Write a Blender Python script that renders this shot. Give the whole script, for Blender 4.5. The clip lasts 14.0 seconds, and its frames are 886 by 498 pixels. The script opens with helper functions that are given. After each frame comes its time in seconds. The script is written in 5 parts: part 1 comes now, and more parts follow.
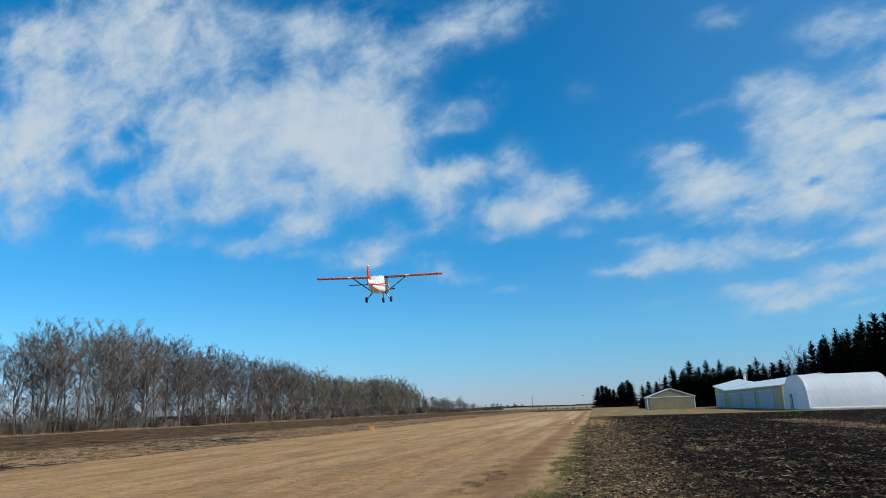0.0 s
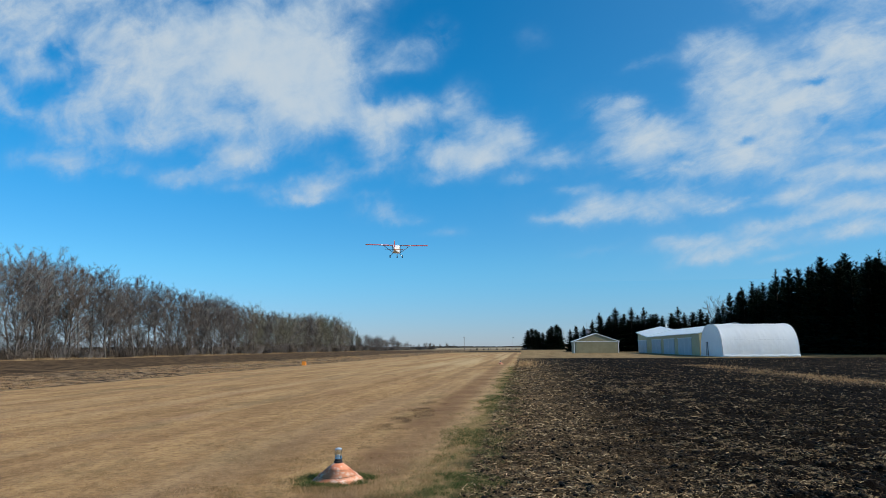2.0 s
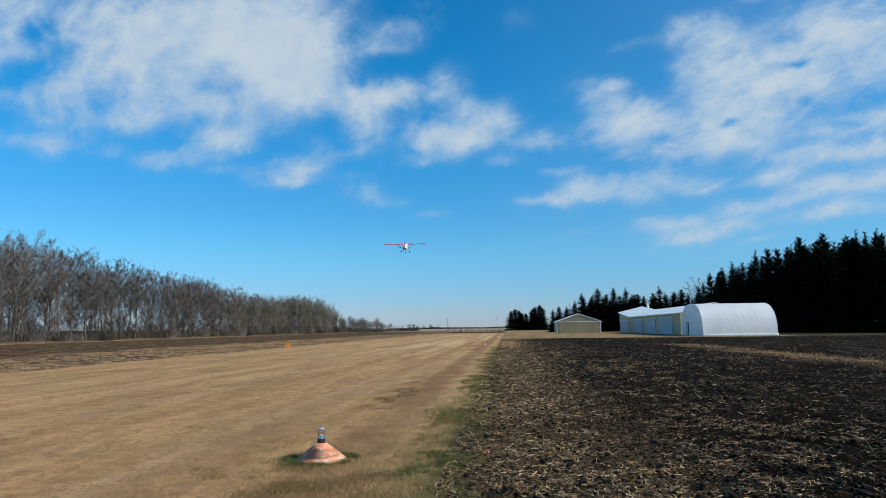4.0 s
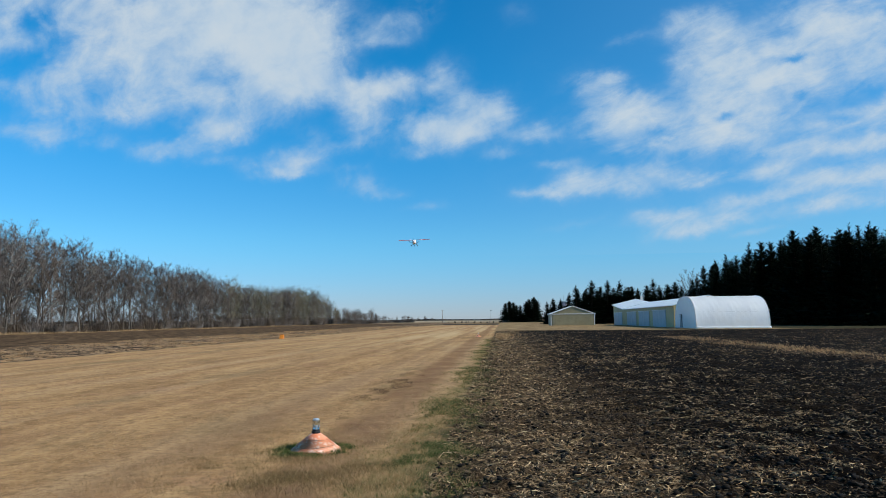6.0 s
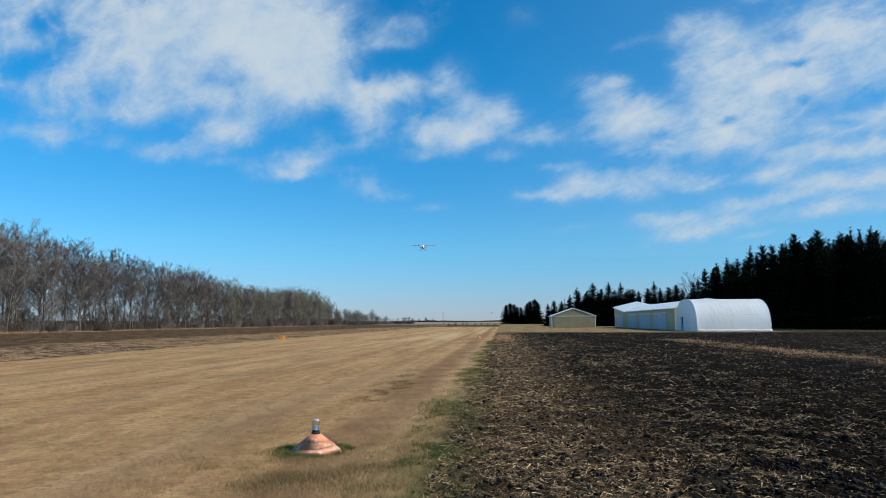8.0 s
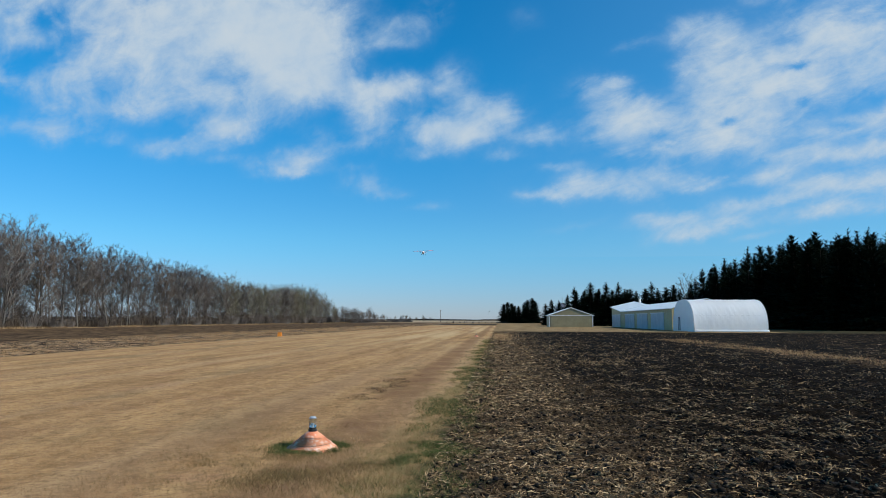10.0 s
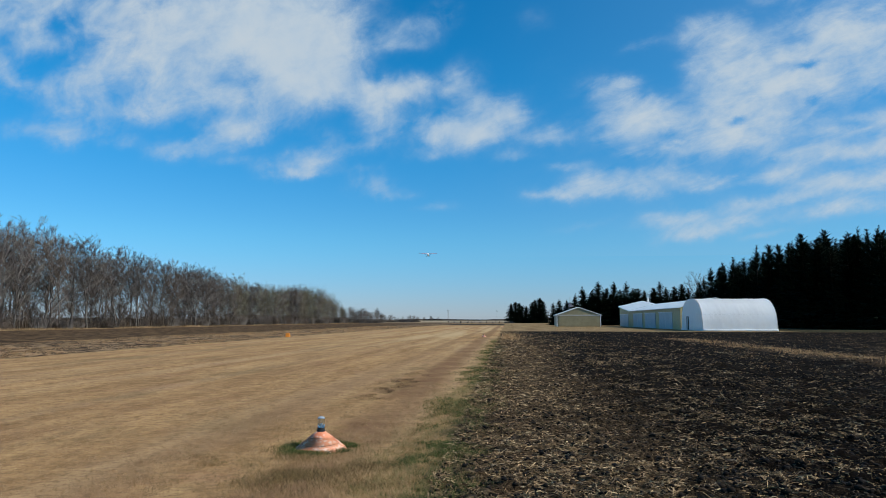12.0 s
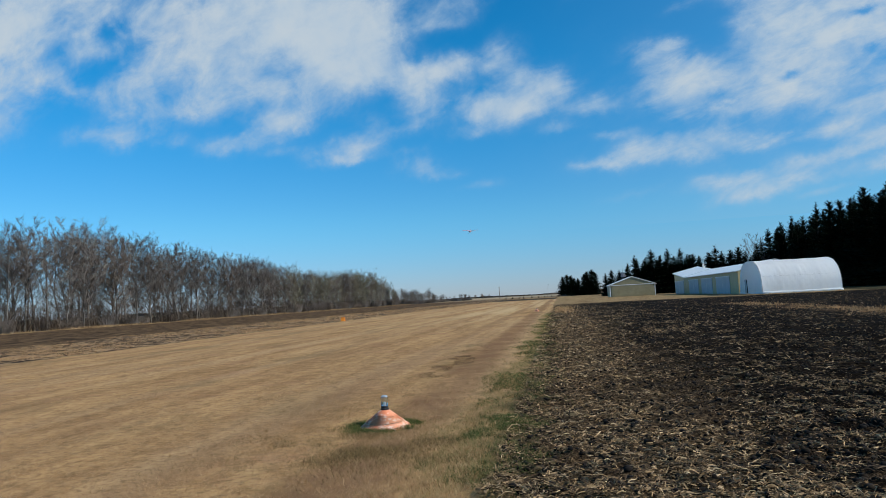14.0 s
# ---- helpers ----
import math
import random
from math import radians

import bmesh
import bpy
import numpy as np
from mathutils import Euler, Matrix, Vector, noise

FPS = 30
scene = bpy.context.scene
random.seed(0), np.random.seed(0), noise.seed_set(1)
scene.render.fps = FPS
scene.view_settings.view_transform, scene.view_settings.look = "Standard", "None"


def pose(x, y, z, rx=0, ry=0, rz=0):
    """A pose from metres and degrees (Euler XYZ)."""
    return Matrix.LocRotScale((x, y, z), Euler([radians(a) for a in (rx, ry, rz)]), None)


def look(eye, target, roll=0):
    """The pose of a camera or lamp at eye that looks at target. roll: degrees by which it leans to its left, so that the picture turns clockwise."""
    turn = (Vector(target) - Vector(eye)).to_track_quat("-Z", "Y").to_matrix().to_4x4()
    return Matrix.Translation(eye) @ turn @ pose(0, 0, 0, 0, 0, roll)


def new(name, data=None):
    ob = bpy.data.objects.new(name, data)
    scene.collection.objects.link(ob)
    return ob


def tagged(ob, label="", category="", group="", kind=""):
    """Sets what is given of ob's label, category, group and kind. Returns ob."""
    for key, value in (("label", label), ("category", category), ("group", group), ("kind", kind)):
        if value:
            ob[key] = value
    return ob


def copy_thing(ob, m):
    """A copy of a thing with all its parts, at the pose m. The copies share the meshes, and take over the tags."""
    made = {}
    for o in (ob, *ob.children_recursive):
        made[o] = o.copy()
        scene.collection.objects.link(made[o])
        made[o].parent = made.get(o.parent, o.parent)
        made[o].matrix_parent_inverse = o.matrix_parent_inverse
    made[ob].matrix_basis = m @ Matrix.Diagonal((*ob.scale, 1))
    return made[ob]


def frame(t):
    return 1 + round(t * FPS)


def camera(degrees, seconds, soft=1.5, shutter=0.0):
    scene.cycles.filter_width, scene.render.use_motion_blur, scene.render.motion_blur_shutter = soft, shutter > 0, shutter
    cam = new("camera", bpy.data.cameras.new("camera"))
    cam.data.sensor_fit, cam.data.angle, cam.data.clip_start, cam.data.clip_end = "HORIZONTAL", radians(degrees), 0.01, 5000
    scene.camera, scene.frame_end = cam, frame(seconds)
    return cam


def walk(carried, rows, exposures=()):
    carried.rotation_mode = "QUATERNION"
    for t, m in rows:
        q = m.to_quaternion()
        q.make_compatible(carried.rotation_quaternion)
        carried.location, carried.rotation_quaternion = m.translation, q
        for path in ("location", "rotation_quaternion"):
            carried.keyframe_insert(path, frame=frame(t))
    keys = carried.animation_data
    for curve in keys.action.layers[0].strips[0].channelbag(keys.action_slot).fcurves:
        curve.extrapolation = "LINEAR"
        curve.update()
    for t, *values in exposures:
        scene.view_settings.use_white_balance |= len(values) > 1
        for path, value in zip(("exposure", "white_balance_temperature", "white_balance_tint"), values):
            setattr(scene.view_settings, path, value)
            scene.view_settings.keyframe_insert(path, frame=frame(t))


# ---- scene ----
cam = camera(66.0, 14.0, soft=0.5)
CAMERA_ROWS = [
    (0.0, pose(-0.060, 0, 1.730, 103.23, 1.83, 12.19)),
    (0.5, pose(-0.051, 0, 1.726, 100.88, 1.24, 9.08)),
    (1.0, pose(-0.039, 0, 1.726, 99.18, 0.39, 7.83)),
    (1.5, pose(-0.029, 0, 1.717, 98.57, -0.25, 7.19)),
    (2.0, pose(-0.017, 0, 1.719, 98.19, 0.35, 6.67)),
    (2.5, pose(-0.016, 0, 1.714, 97.84, 0.60, 6.29)),
    (3.0, pose(-0.014, 0, 1.711, 97.29, 1.12, 6.14)),
    (3.5, pose(0.005, 0, 1.707, 96.92, 0.96, 5.70)),
    (6.0, pose(-0.002, 0, 1.695, 95.94, 0.55, 4.85)),
    (6.5, pose(-0.000, 0, 1.697, 96.11, 0.34, 5.10)),
    (7.0, pose(-0.002, 0, 1.701, 96.19, 0.52, 5.14)),
    (7.5, pose(-0.000, 0, 1.700, 96.13, 0.40, 4.62)),
    (8.0, pose(0.001, 0, 1.695, 96.06, 0.22, 4.91)),
    (10.5, pose(-0.002, 0, 1.691, 95.84, -0.35, 4.69)),
    (11.0, pose(-0.007, 0, 1.688, 95.64, -0.56, 4.82)),
    (11.5, pose(-0.010, 0, 1.690, 95.63, -0.59, 5.14)),
    (12.0, pose(-0.002, 0, 1.691, 95.94, -0.01, 5.33)),
    (12.5, pose(-0.009, 0, 1.691, 95.96, -0.10, 5.73)),
    (13.0, pose(-0.009, 0, 1.690, 95.75, -0.41, 5.97)),
    (13.5, pose(-0.027, 0, 1.681, 95.57, -0.05, 7.33)),
    (14.0, pose(-0.059, 0, 1.660, 94.24, 3.02, 9.64)),
]
walk(cam, CAMERA_ROWS, exposures=[(0.0, -0.03), (3.5, 0.0), (6.5, 0.04), (8.0, 0.04), (11.0, -0.04), (14.0, -0.08)])

# ---- light ----
SUN_AZIMUTH, SUN_ELEVATION = 106.0, 38.0
SUN_STRENGTH, SKY_STRENGTH, CLOUD_GLOW = 5.0, 0.107, 0.68


def sock(nt, socket, value):
    if isinstance(value, bpy.types.NodeSocket):
        nt.links.new(value, socket)
    else:
        socket.default_value = value


def calc(nt, op, a, b=0.0, c=0.0, clamp=False):
    n = nt.nodes.new("ShaderNodeMath")
    n.operation, n.use_clamp = op, clamp
    sock(nt, n.inputs[0], a), sock(nt, n.inputs[1], b), sock(nt, n.inputs[2], c)
    return n.outputs[0]


def vec(nt, op, a, b=(0, 0, 0)):
    n = nt.nodes.new("ShaderNodeVectorMath")
    n.operation = op
    sock(nt, n.inputs[0], a), sock(nt, n.inputs[1], b)
    return n.outputs["Value"] if op in ("DOT_PRODUCT", "LENGTH", "DISTANCE") else n.outputs[0]


def fbm(nt, where, scale, detail=4.0, rough=0.55, warp=0.0):
    n = nt.nodes.new("ShaderNodeTexNoise")
    sock(nt, n.inputs["Vector"], where)
    sock(nt, n.inputs["Scale"], scale), sock(nt, n.inputs["Detail"], detail)
    sock(nt, n.inputs["Roughness"], rough), sock(nt, n.inputs["Distortion"], warp)
    return n.outputs["Fac"]


def span(nt, value, lo, hi, a=0.0, b=1.0):
    n = nt.nodes.new("ShaderNodeMapRange")
    n.interpolation_type = "SMOOTHSTEP"
    sock(nt, n.inputs["Value"], value)
    sock(nt, n.inputs["From Min"], lo), sock(nt, n.inputs["From Max"], hi)
    sock(nt, n.inputs["To Min"], a), sock(nt, n.inputs["To Max"], b)
    return n.outputs["Result"]


def blend(nt, fac, a, b, mode="MIX"):
    n = nt.nodes.new("ShaderNodeMix")
    n.data_type, n.blend_type = "RGBA", mode
    sock(nt, n.inputs[0], fac)
    sock(nt, n.inputs[6], a if isinstance(a, bpy.types.NodeSocket) else (*a, 1.0))
    sock(nt, n.inputs[7], b if isinstance(b, bpy.types.NodeSocket) else (*b, 1.0))
    return n.outputs[2]


def bump(nt, height, strength=0.4, distance=0.02):
    n = nt.nodes.new("ShaderNodeBump")
    sock(nt, n.inputs["Height"], height)
    n.inputs["Strength"].default_value, n.inputs["Distance"].default_value = strength, distance
    return n.outputs["Normal"]


def place(nt):
    return nt.nodes.new("ShaderNodeNewGeometry").outputs["Position"]


def local(nt):
    return nt.nodes.new("ShaderNodeTexCoord").outputs["Object"]


def sun_way():
    a, e = radians(SUN_AZIMUTH), radians(SUN_ELEVATION)
    return Vector((math.sin(a) * math.cos(e), math.cos(a) * math.cos(e), math.sin(e)))


def make_light():
    world = bpy.data.worlds.new("sky")
    scene.world = world
    world.use_nodes = True
    nt = world.node_tree
    back = nt.nodes["Background"]
    sky = nt.nodes.new("ShaderNodeTexSky")
    sky.sky_type, sky.sun_disc = "NISHITA", False
    sky.sun_elevation, sky.sun_rotation = radians(SUN_ELEVATION), radians(SUN_AZIMUTH)
    sky.air_density, sky.dust_density, sky.ozone_density = 1.0, 0.1, 3.0
    tint = nt.nodes.new("ShaderNodeHueSaturation")
    tint.inputs["Saturation"].default_value = 1.12
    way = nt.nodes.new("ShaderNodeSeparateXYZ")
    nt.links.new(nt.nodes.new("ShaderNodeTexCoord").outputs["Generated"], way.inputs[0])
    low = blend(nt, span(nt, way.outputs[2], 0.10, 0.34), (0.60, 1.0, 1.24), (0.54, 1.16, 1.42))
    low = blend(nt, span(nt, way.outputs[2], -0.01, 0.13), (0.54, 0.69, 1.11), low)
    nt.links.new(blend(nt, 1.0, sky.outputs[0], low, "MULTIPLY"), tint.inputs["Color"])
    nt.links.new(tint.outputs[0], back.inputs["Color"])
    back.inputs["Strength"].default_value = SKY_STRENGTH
    lamp = bpy.data.lights.new("sun", "SUN")
    lamp.energy, lamp.angle, lamp.color = SUN_STRENGTH, radians(0.53), (1.0, 0.92, 0.80)
    new("sun", lamp).matrix_basis = look(sun_way() * 200, (0, 0, 0))


make_light()


# ---- materials ----
def stuff(name, build, rough=0.8, metallic=0.0, specular=0.3):
    """A principled material; build(nt, bsdf) sets colour and relief."""
    m = bpy.data.materials.new(name)
    m.use_nodes = True
    nt = m.node_tree
    b = nt.nodes["Principled BSDF"]
    b.inputs["Roughness"].default_value = rough
    b.inputs["Metallic"].default_value = metallic
    b.inputs["Specular IOR Level"].default_value = specular
    build(nt, b)
    return m


def set_to(nt, b, key, value):
    sock(nt, b.inputs[key], value)


def mottled(name, dark, light, scale=6.0, rough=0.8, relief=0.0, metallic=0.0, specular=0.3, fine=8.0):
    """Two tones mixed at two scales, with a fine relief."""
    def build(nt, b):
        p = local(nt)
        coarse, grain = fbm(nt, p, scale, 5.0, 0.6), fbm(nt, p, scale * fine, 4.0, 0.6)
        f = calc(nt, "MULTIPLY_ADD", grain, 0.45, calc(nt, "MULTIPLY", coarse, 0.55))
        set_to(nt, b, "Base Color", blend(nt, span(nt, f, 0.32, 0.68), dark, light))
        if relief:
            set_to(nt, b, "Normal", bump(nt, f, relief))
    return stuff(name, build, rough, metallic, specular)


def scattered(name, stops, rough=0.9):
    """Tones picked piece by piece, for joined small pieces."""
    def build(nt, b):
        r = nt.nodes.new("ShaderNodeNewGeometry").outputs["Random Per Island"]
        ramp = nt.nodes.new("ShaderNodeValToRGB")
        els = ramp.color_ramp.elements
        while len(els) < len(stops):
            els.new(0.5)
        for e, (at, c) in zip(els, stops):
            e.position, e.color = at, (*c, 1.0)
        nt.links.new(r, ramp.inputs[0])
        set_to(nt, b, "Base Color", ramp.outputs[0])
    return stuff(name, build, rough, 0.0, 0.15)


def corrugated(name, dark, light, axis=0, pitch=0.23):
    """Painted sheet metal with upright ribs and dust."""
    def build(nt, b):
        p = local(nt)
        s = nt.nodes.new("ShaderNodeSeparateXYZ")
        nt.links.new(p, s.inputs[0])
        wave = calc(nt, "SINE", calc(nt, "MULTIPLY", s.outputs[axis], math.tau / pitch))
        rib = span(nt, wave, 0.5, 0.95)
        f = fbm(nt, p, 0.6, 6.0, 0.65)
        set_to(nt, b, "Base Color", blend(nt, span(nt, f, 0.3, 0.7), dark, light))
        set_to(nt, b, "Normal", bump(nt, calc(nt, "MULTIPLY_ADD", f, 0.1, rib), 0.22, 0.02))
    return stuff(name, build, 0.45, 0.0, 0.4)


def ground_material():
    """Mown dry grass strip, black tilled soil with straw, and stubble, by where they lie."""
    def build(nt, b):
        p = place(nt)
        s = nt.nodes.new("ShaderNodeSeparateXYZ")
        nt.links.new(p, s.inputs[0])
        x, y = s.outputs[0], s.outputs[1]
        rag = calc(nt, "MULTIPLY_ADD", fbm(nt, p, 1.3, 5.0, 0.65), 1.4, -0.7)
        rag2 = calc(nt, "MULTIPLY_ADD", fbm(nt, p, 0.12, 4.0, 0.6), 10.0, -5.0)
        xe = calc(nt, "ADD", x, rag)
        xf = calc(nt, "ADD", xe, calc(nt, "MULTIPLY", rag2, 0.25))
        yf = calc(nt, "ADD", y, rag2)
        along = vec(nt, "MULTIPLY", p, (1.0, 0.13, 1.0))
        along2 = vec(nt, "MULTIPLY", p, (1.0, 0.03, 1.0))
        # dry mown grass
        n1, n2 = fbm(nt, p, 0.5, 6.0, 0.65), fbm(nt, p, 9.0, 6.0, 0.7)
        n3, n4 = fbm(nt, along, 1.1, 5.0, 0.6), fbm(nt, p, 60.0, 3.0, 0.6)
        bands = fbm(nt, along2, 0.55, 3.0, 0.5)
        grass = blend(nt, span(nt, calc(nt, "MULTIPLY_ADD", n3, 0.55, calc(nt, "MULTIPLY", fbm(nt, p, 2.6, 6.0, 0.7), 0.45)), 0.37, 0.63), (0.240, 0.136, 0.058), (0.500, 0.310, 0.136))
        grass = blend(nt, calc(nt, "MULTIPLY", span(nt, n1, 0.5, 0.72), 0.55), grass, (0.31, 0.158, 0.09))
        grass = blend(nt, calc(nt, "MULTIPLY", span(nt, bands, 0.50, 0.66), 0.42), grass, (0.46, 0.315, 0.17))
        grass = blend(nt, calc(nt, "MULTIPLY", span(nt, fbm(nt, vec(nt, "MULTIPLY", p, (1.0, 0.3, 1.0)), 0.5, 7.0, 0.7), 0.50, 0.66), 0.6), grass, (0.15, 0.105, 0.05))
        grass = blend(nt, calc(nt, "MULTIPLY", span(nt, n2, 0.46, 0.64), 0.62), grass, (0.165, 0.10, 0.052))
        grass = blend(nt, calc(nt, "MULTIPLY", span(nt, n4, 0.50, 0.66), 0.45), grass, (0.50, 0.34, 0.19))
        far_pale = calc(nt, "MULTIPLY", span(nt, y, 28.0, 75.0), span(nt, fbm(nt, vec(nt, "MULTIPLY", p, (1.0, 0.06, 1.0)), 0.35, 5.0, 0.6), 0.42, 0.60))
        grass = blend(nt, calc(nt, "MULTIPLY", far_pale, span(nt, x, -17.0, -6.0, 0.2, 0.75)), grass, (0.52, 0.38, 0.20))
        mossy = calc(nt, "MULTIPLY", span(nt, xe, -4.6, -1.6), span(nt, fbm(nt, vec(nt, "MULTIPLY", p, (1.0, 0.4, 1.0)), 0.9, 7.0, 0.7), 0.45, 0.66))
        grass = blend(nt, calc(nt, "MULTIPLY", mossy, span(nt, y, 26.0, 8.0, 0.1, 0.6)), grass, (0.125, 0.115, 0.045))
        clump = span(nt, fbm(nt, vec(nt, "MULTIPLY", p, (1.0, 0.55, 1.0)), 3.4, 6.0, 0.75), 0.50, 0.64)
        grass = blend(nt, calc(nt, "MULTIPLY", clump, span(nt, y, 12.0, 40.0, 0.45, 0.25)), grass, (0.13, 0.082, 0.04))
        # worn wheel tracks near the strip's side
        for at, wide, much in ((-2.2, 0.55, 0.85), (-4.15, 0.40, 0.5), (-7.4, 0.5, 0.35)):
            off = calc(nt, "ABSOLUTE", calc(nt, "ADD", calc(nt, "MULTIPLY_ADD", rag, 0.35, x), -at))
            track = calc(nt, "MULTIPLY", span(nt, off, wide * 1.4, wide * 0.4), span(nt, n1, 0.3, 0.6, 0.3 * much, much))
            grass = blend(nt, track, grass, (0.185, 0.105, 0.055))
        # black soil with straw bits
        s1, s2 = fbm(nt, p, 4.0, 8.0, 0.72), fbm(nt, p, 26.0, 5.0, 0.7)
        soil = blend(nt, span(nt, s1, 0.35, 0.68), (0.0022, 0.0017, 0.0013), (0.0110, 0.0082, 0.0057))
        soil = blend(nt, calc(nt, "MULTIPLY", span(nt, calc(nt, "ABSOLUTE", calc(nt, "ADD", xf, -0.3)), 2.8, 0.4), 0.85), soil, blend(nt, span(nt, s2, 0.35, 0.65), (0.008, 0.006, 0.004), (0.105, 0.070, 0.038)))
        straw_amount = fbm(nt, along, 0.5, 5.0, 0.6)
        straw = span(nt, calc(nt, "MULTIPLY_ADD", straw_amount, 0.35, s2), 0.70, 0.84)
        side = span(nt, x, 4.5, 0.0, 0.12, 0.6)
        soil = blend(nt, calc(nt, "MULTIPLY", straw, side), soil, (0.23, 0.165, 0.095))
        # pale stubble left in a band across the tilled field
        band = calc(nt, "MULTIPLY", span(nt, calc(nt, "ABSOLUTE", calc(nt, "ADD", xe, -15.4)), 2.0, 0.9), span(nt, yf, 66.0, 58.0))
        band = calc(nt, "MULTIPLY", band, span(nt, fbm(nt, p, 0.9, 6.0, 0.7), 0.40, 0.60))
        outer = span(nt, calc(nt, "MULTIPLY_ADD", s1, 0.4, fbm(nt, along, 0.9, 6.0, 0.7)), 0.68, 0.86)
        soil = blend(nt, calc(nt, "MULTIPLY", calc(nt, "MULTIPLY", outer, span(nt, xe, 13.0, 17.0)), 0.18), soil, (0.11, 0.08, 0.05))
        soil = blend(nt, calc(nt, "MULTIPLY", band, 0.5), soil, (0.15, 0.098, 0.055))
        # rough stubble beside the strip's far side
        q1 = fbm(nt, vec(nt, "MULTIPLY", p, (1.0, 0.5, 1.0)), 1.6, 7.0, 0.75)
        stubble = blend(nt, span(nt, q1, 0.45, 0.59), (0.013, 0.010, 0.007), (0.34, 0.23, 0.13))
        far_soil = blend(nt, span(nt, fbm(nt, vec(nt, "MULTIPLY", p, (1.0, 0.35, 1.0)), 1.1, 8.0, 0.8), 0.38, 0.66), (0.022, 0.015, 0.010), (0.18, 0.115, 0.06))
        verge = blend(nt, span(nt, fbm(nt, p, 0.35, 6.0, 0.7), 0.35, 0.65), (0.13, 0.085, 0.042), (0.32, 0.23, 0.115))
        green = blend(nt, span(nt, n2, 0.35, 0.65), (0.045, 0.058, 0.018), (0.14, 0.13, 0.048))
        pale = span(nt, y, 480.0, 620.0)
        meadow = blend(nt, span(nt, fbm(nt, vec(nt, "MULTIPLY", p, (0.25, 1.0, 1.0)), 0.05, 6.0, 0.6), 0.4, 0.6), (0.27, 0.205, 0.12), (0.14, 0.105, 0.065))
        # lay them out from left to right
        c = blend(nt, span(nt, xf, -90.0, -86.0), meadow, verge)
        c = blend(nt, span(nt, xf, -78.5, -76.5), c, far_soil)
        c = blend(nt, span(nt, xf, -37.0, -32.0), c, stubble)
        end = span(nt, yf, 205.0, 225.0)
        mid = blend(nt, end, grass, verge)
        mid = blend(nt, span(nt, calc(nt, "ABSOLUTE", calc(nt, "ADD", yf, -262.0)), 45.0, 32.0), mid, (0.045, 0.036, 0.026))
        c = blend(nt, span(nt, xe, -22.3, -21.7), c, mid)
        fringe = calc(nt, "MULTIPLY", span(nt, calc(nt, "ABSOLUTE", calc(nt, "ADD", xe, 0.95)), 0.62, 0.12), span(nt, fbm(nt, vec(nt, "MULTIPLY", p, (1.0, 0.3, 1.0)), 1.1, 6.0, 0.7), 0.40, 0.60))
        field = calc(nt, "MULTIPLY", span(nt, xe, -1.05, -0.65), span(nt, calc(nt, "MULTIPLY_ADD", x, 0.1, yf), 106.0, 103.0))
        apron = calc(nt, "MULTIPLY", span(nt, xe, -1.2, -0.8), span(nt, calc(nt, "MULTIPLY_ADD", x, 0.1, yf), 103.0, 106.0))
        # apron grass darkened past x = 42: the spruces' shade, painted into its colour
        rank = blend(nt, span(nt, fbm(nt, p, 0.6, 5.0, 0.7), 0.35, 0.7), (0.022, 0.022, 0.012), (0.075, 0.065, 0.035))
        c = blend(nt, apron, c, blend(nt, span(nt, xf, 40.0, 44.0), verge, rank))
        c = blend(nt, field, c, soil)
        c = blend(nt, calc(nt, "MULTIPLY", fringe, span(nt, y, 75.0, 55.0, 0.0, 0.6)), c, green)
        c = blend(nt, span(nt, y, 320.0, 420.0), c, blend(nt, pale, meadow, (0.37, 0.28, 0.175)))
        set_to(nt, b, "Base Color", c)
        h = calc(nt, "MULTIPLY_ADD", n4, 0.3, calc(nt, "ADD", n2, calc(nt, "MULTIPLY", calc(nt, "ADD", s1, s2), field)))
        set_to(nt, b, "Normal", bump(nt, h, 0.6, 0.05))
    return stuff("ground_cover", build, 0.97, 0.0, 0.02)


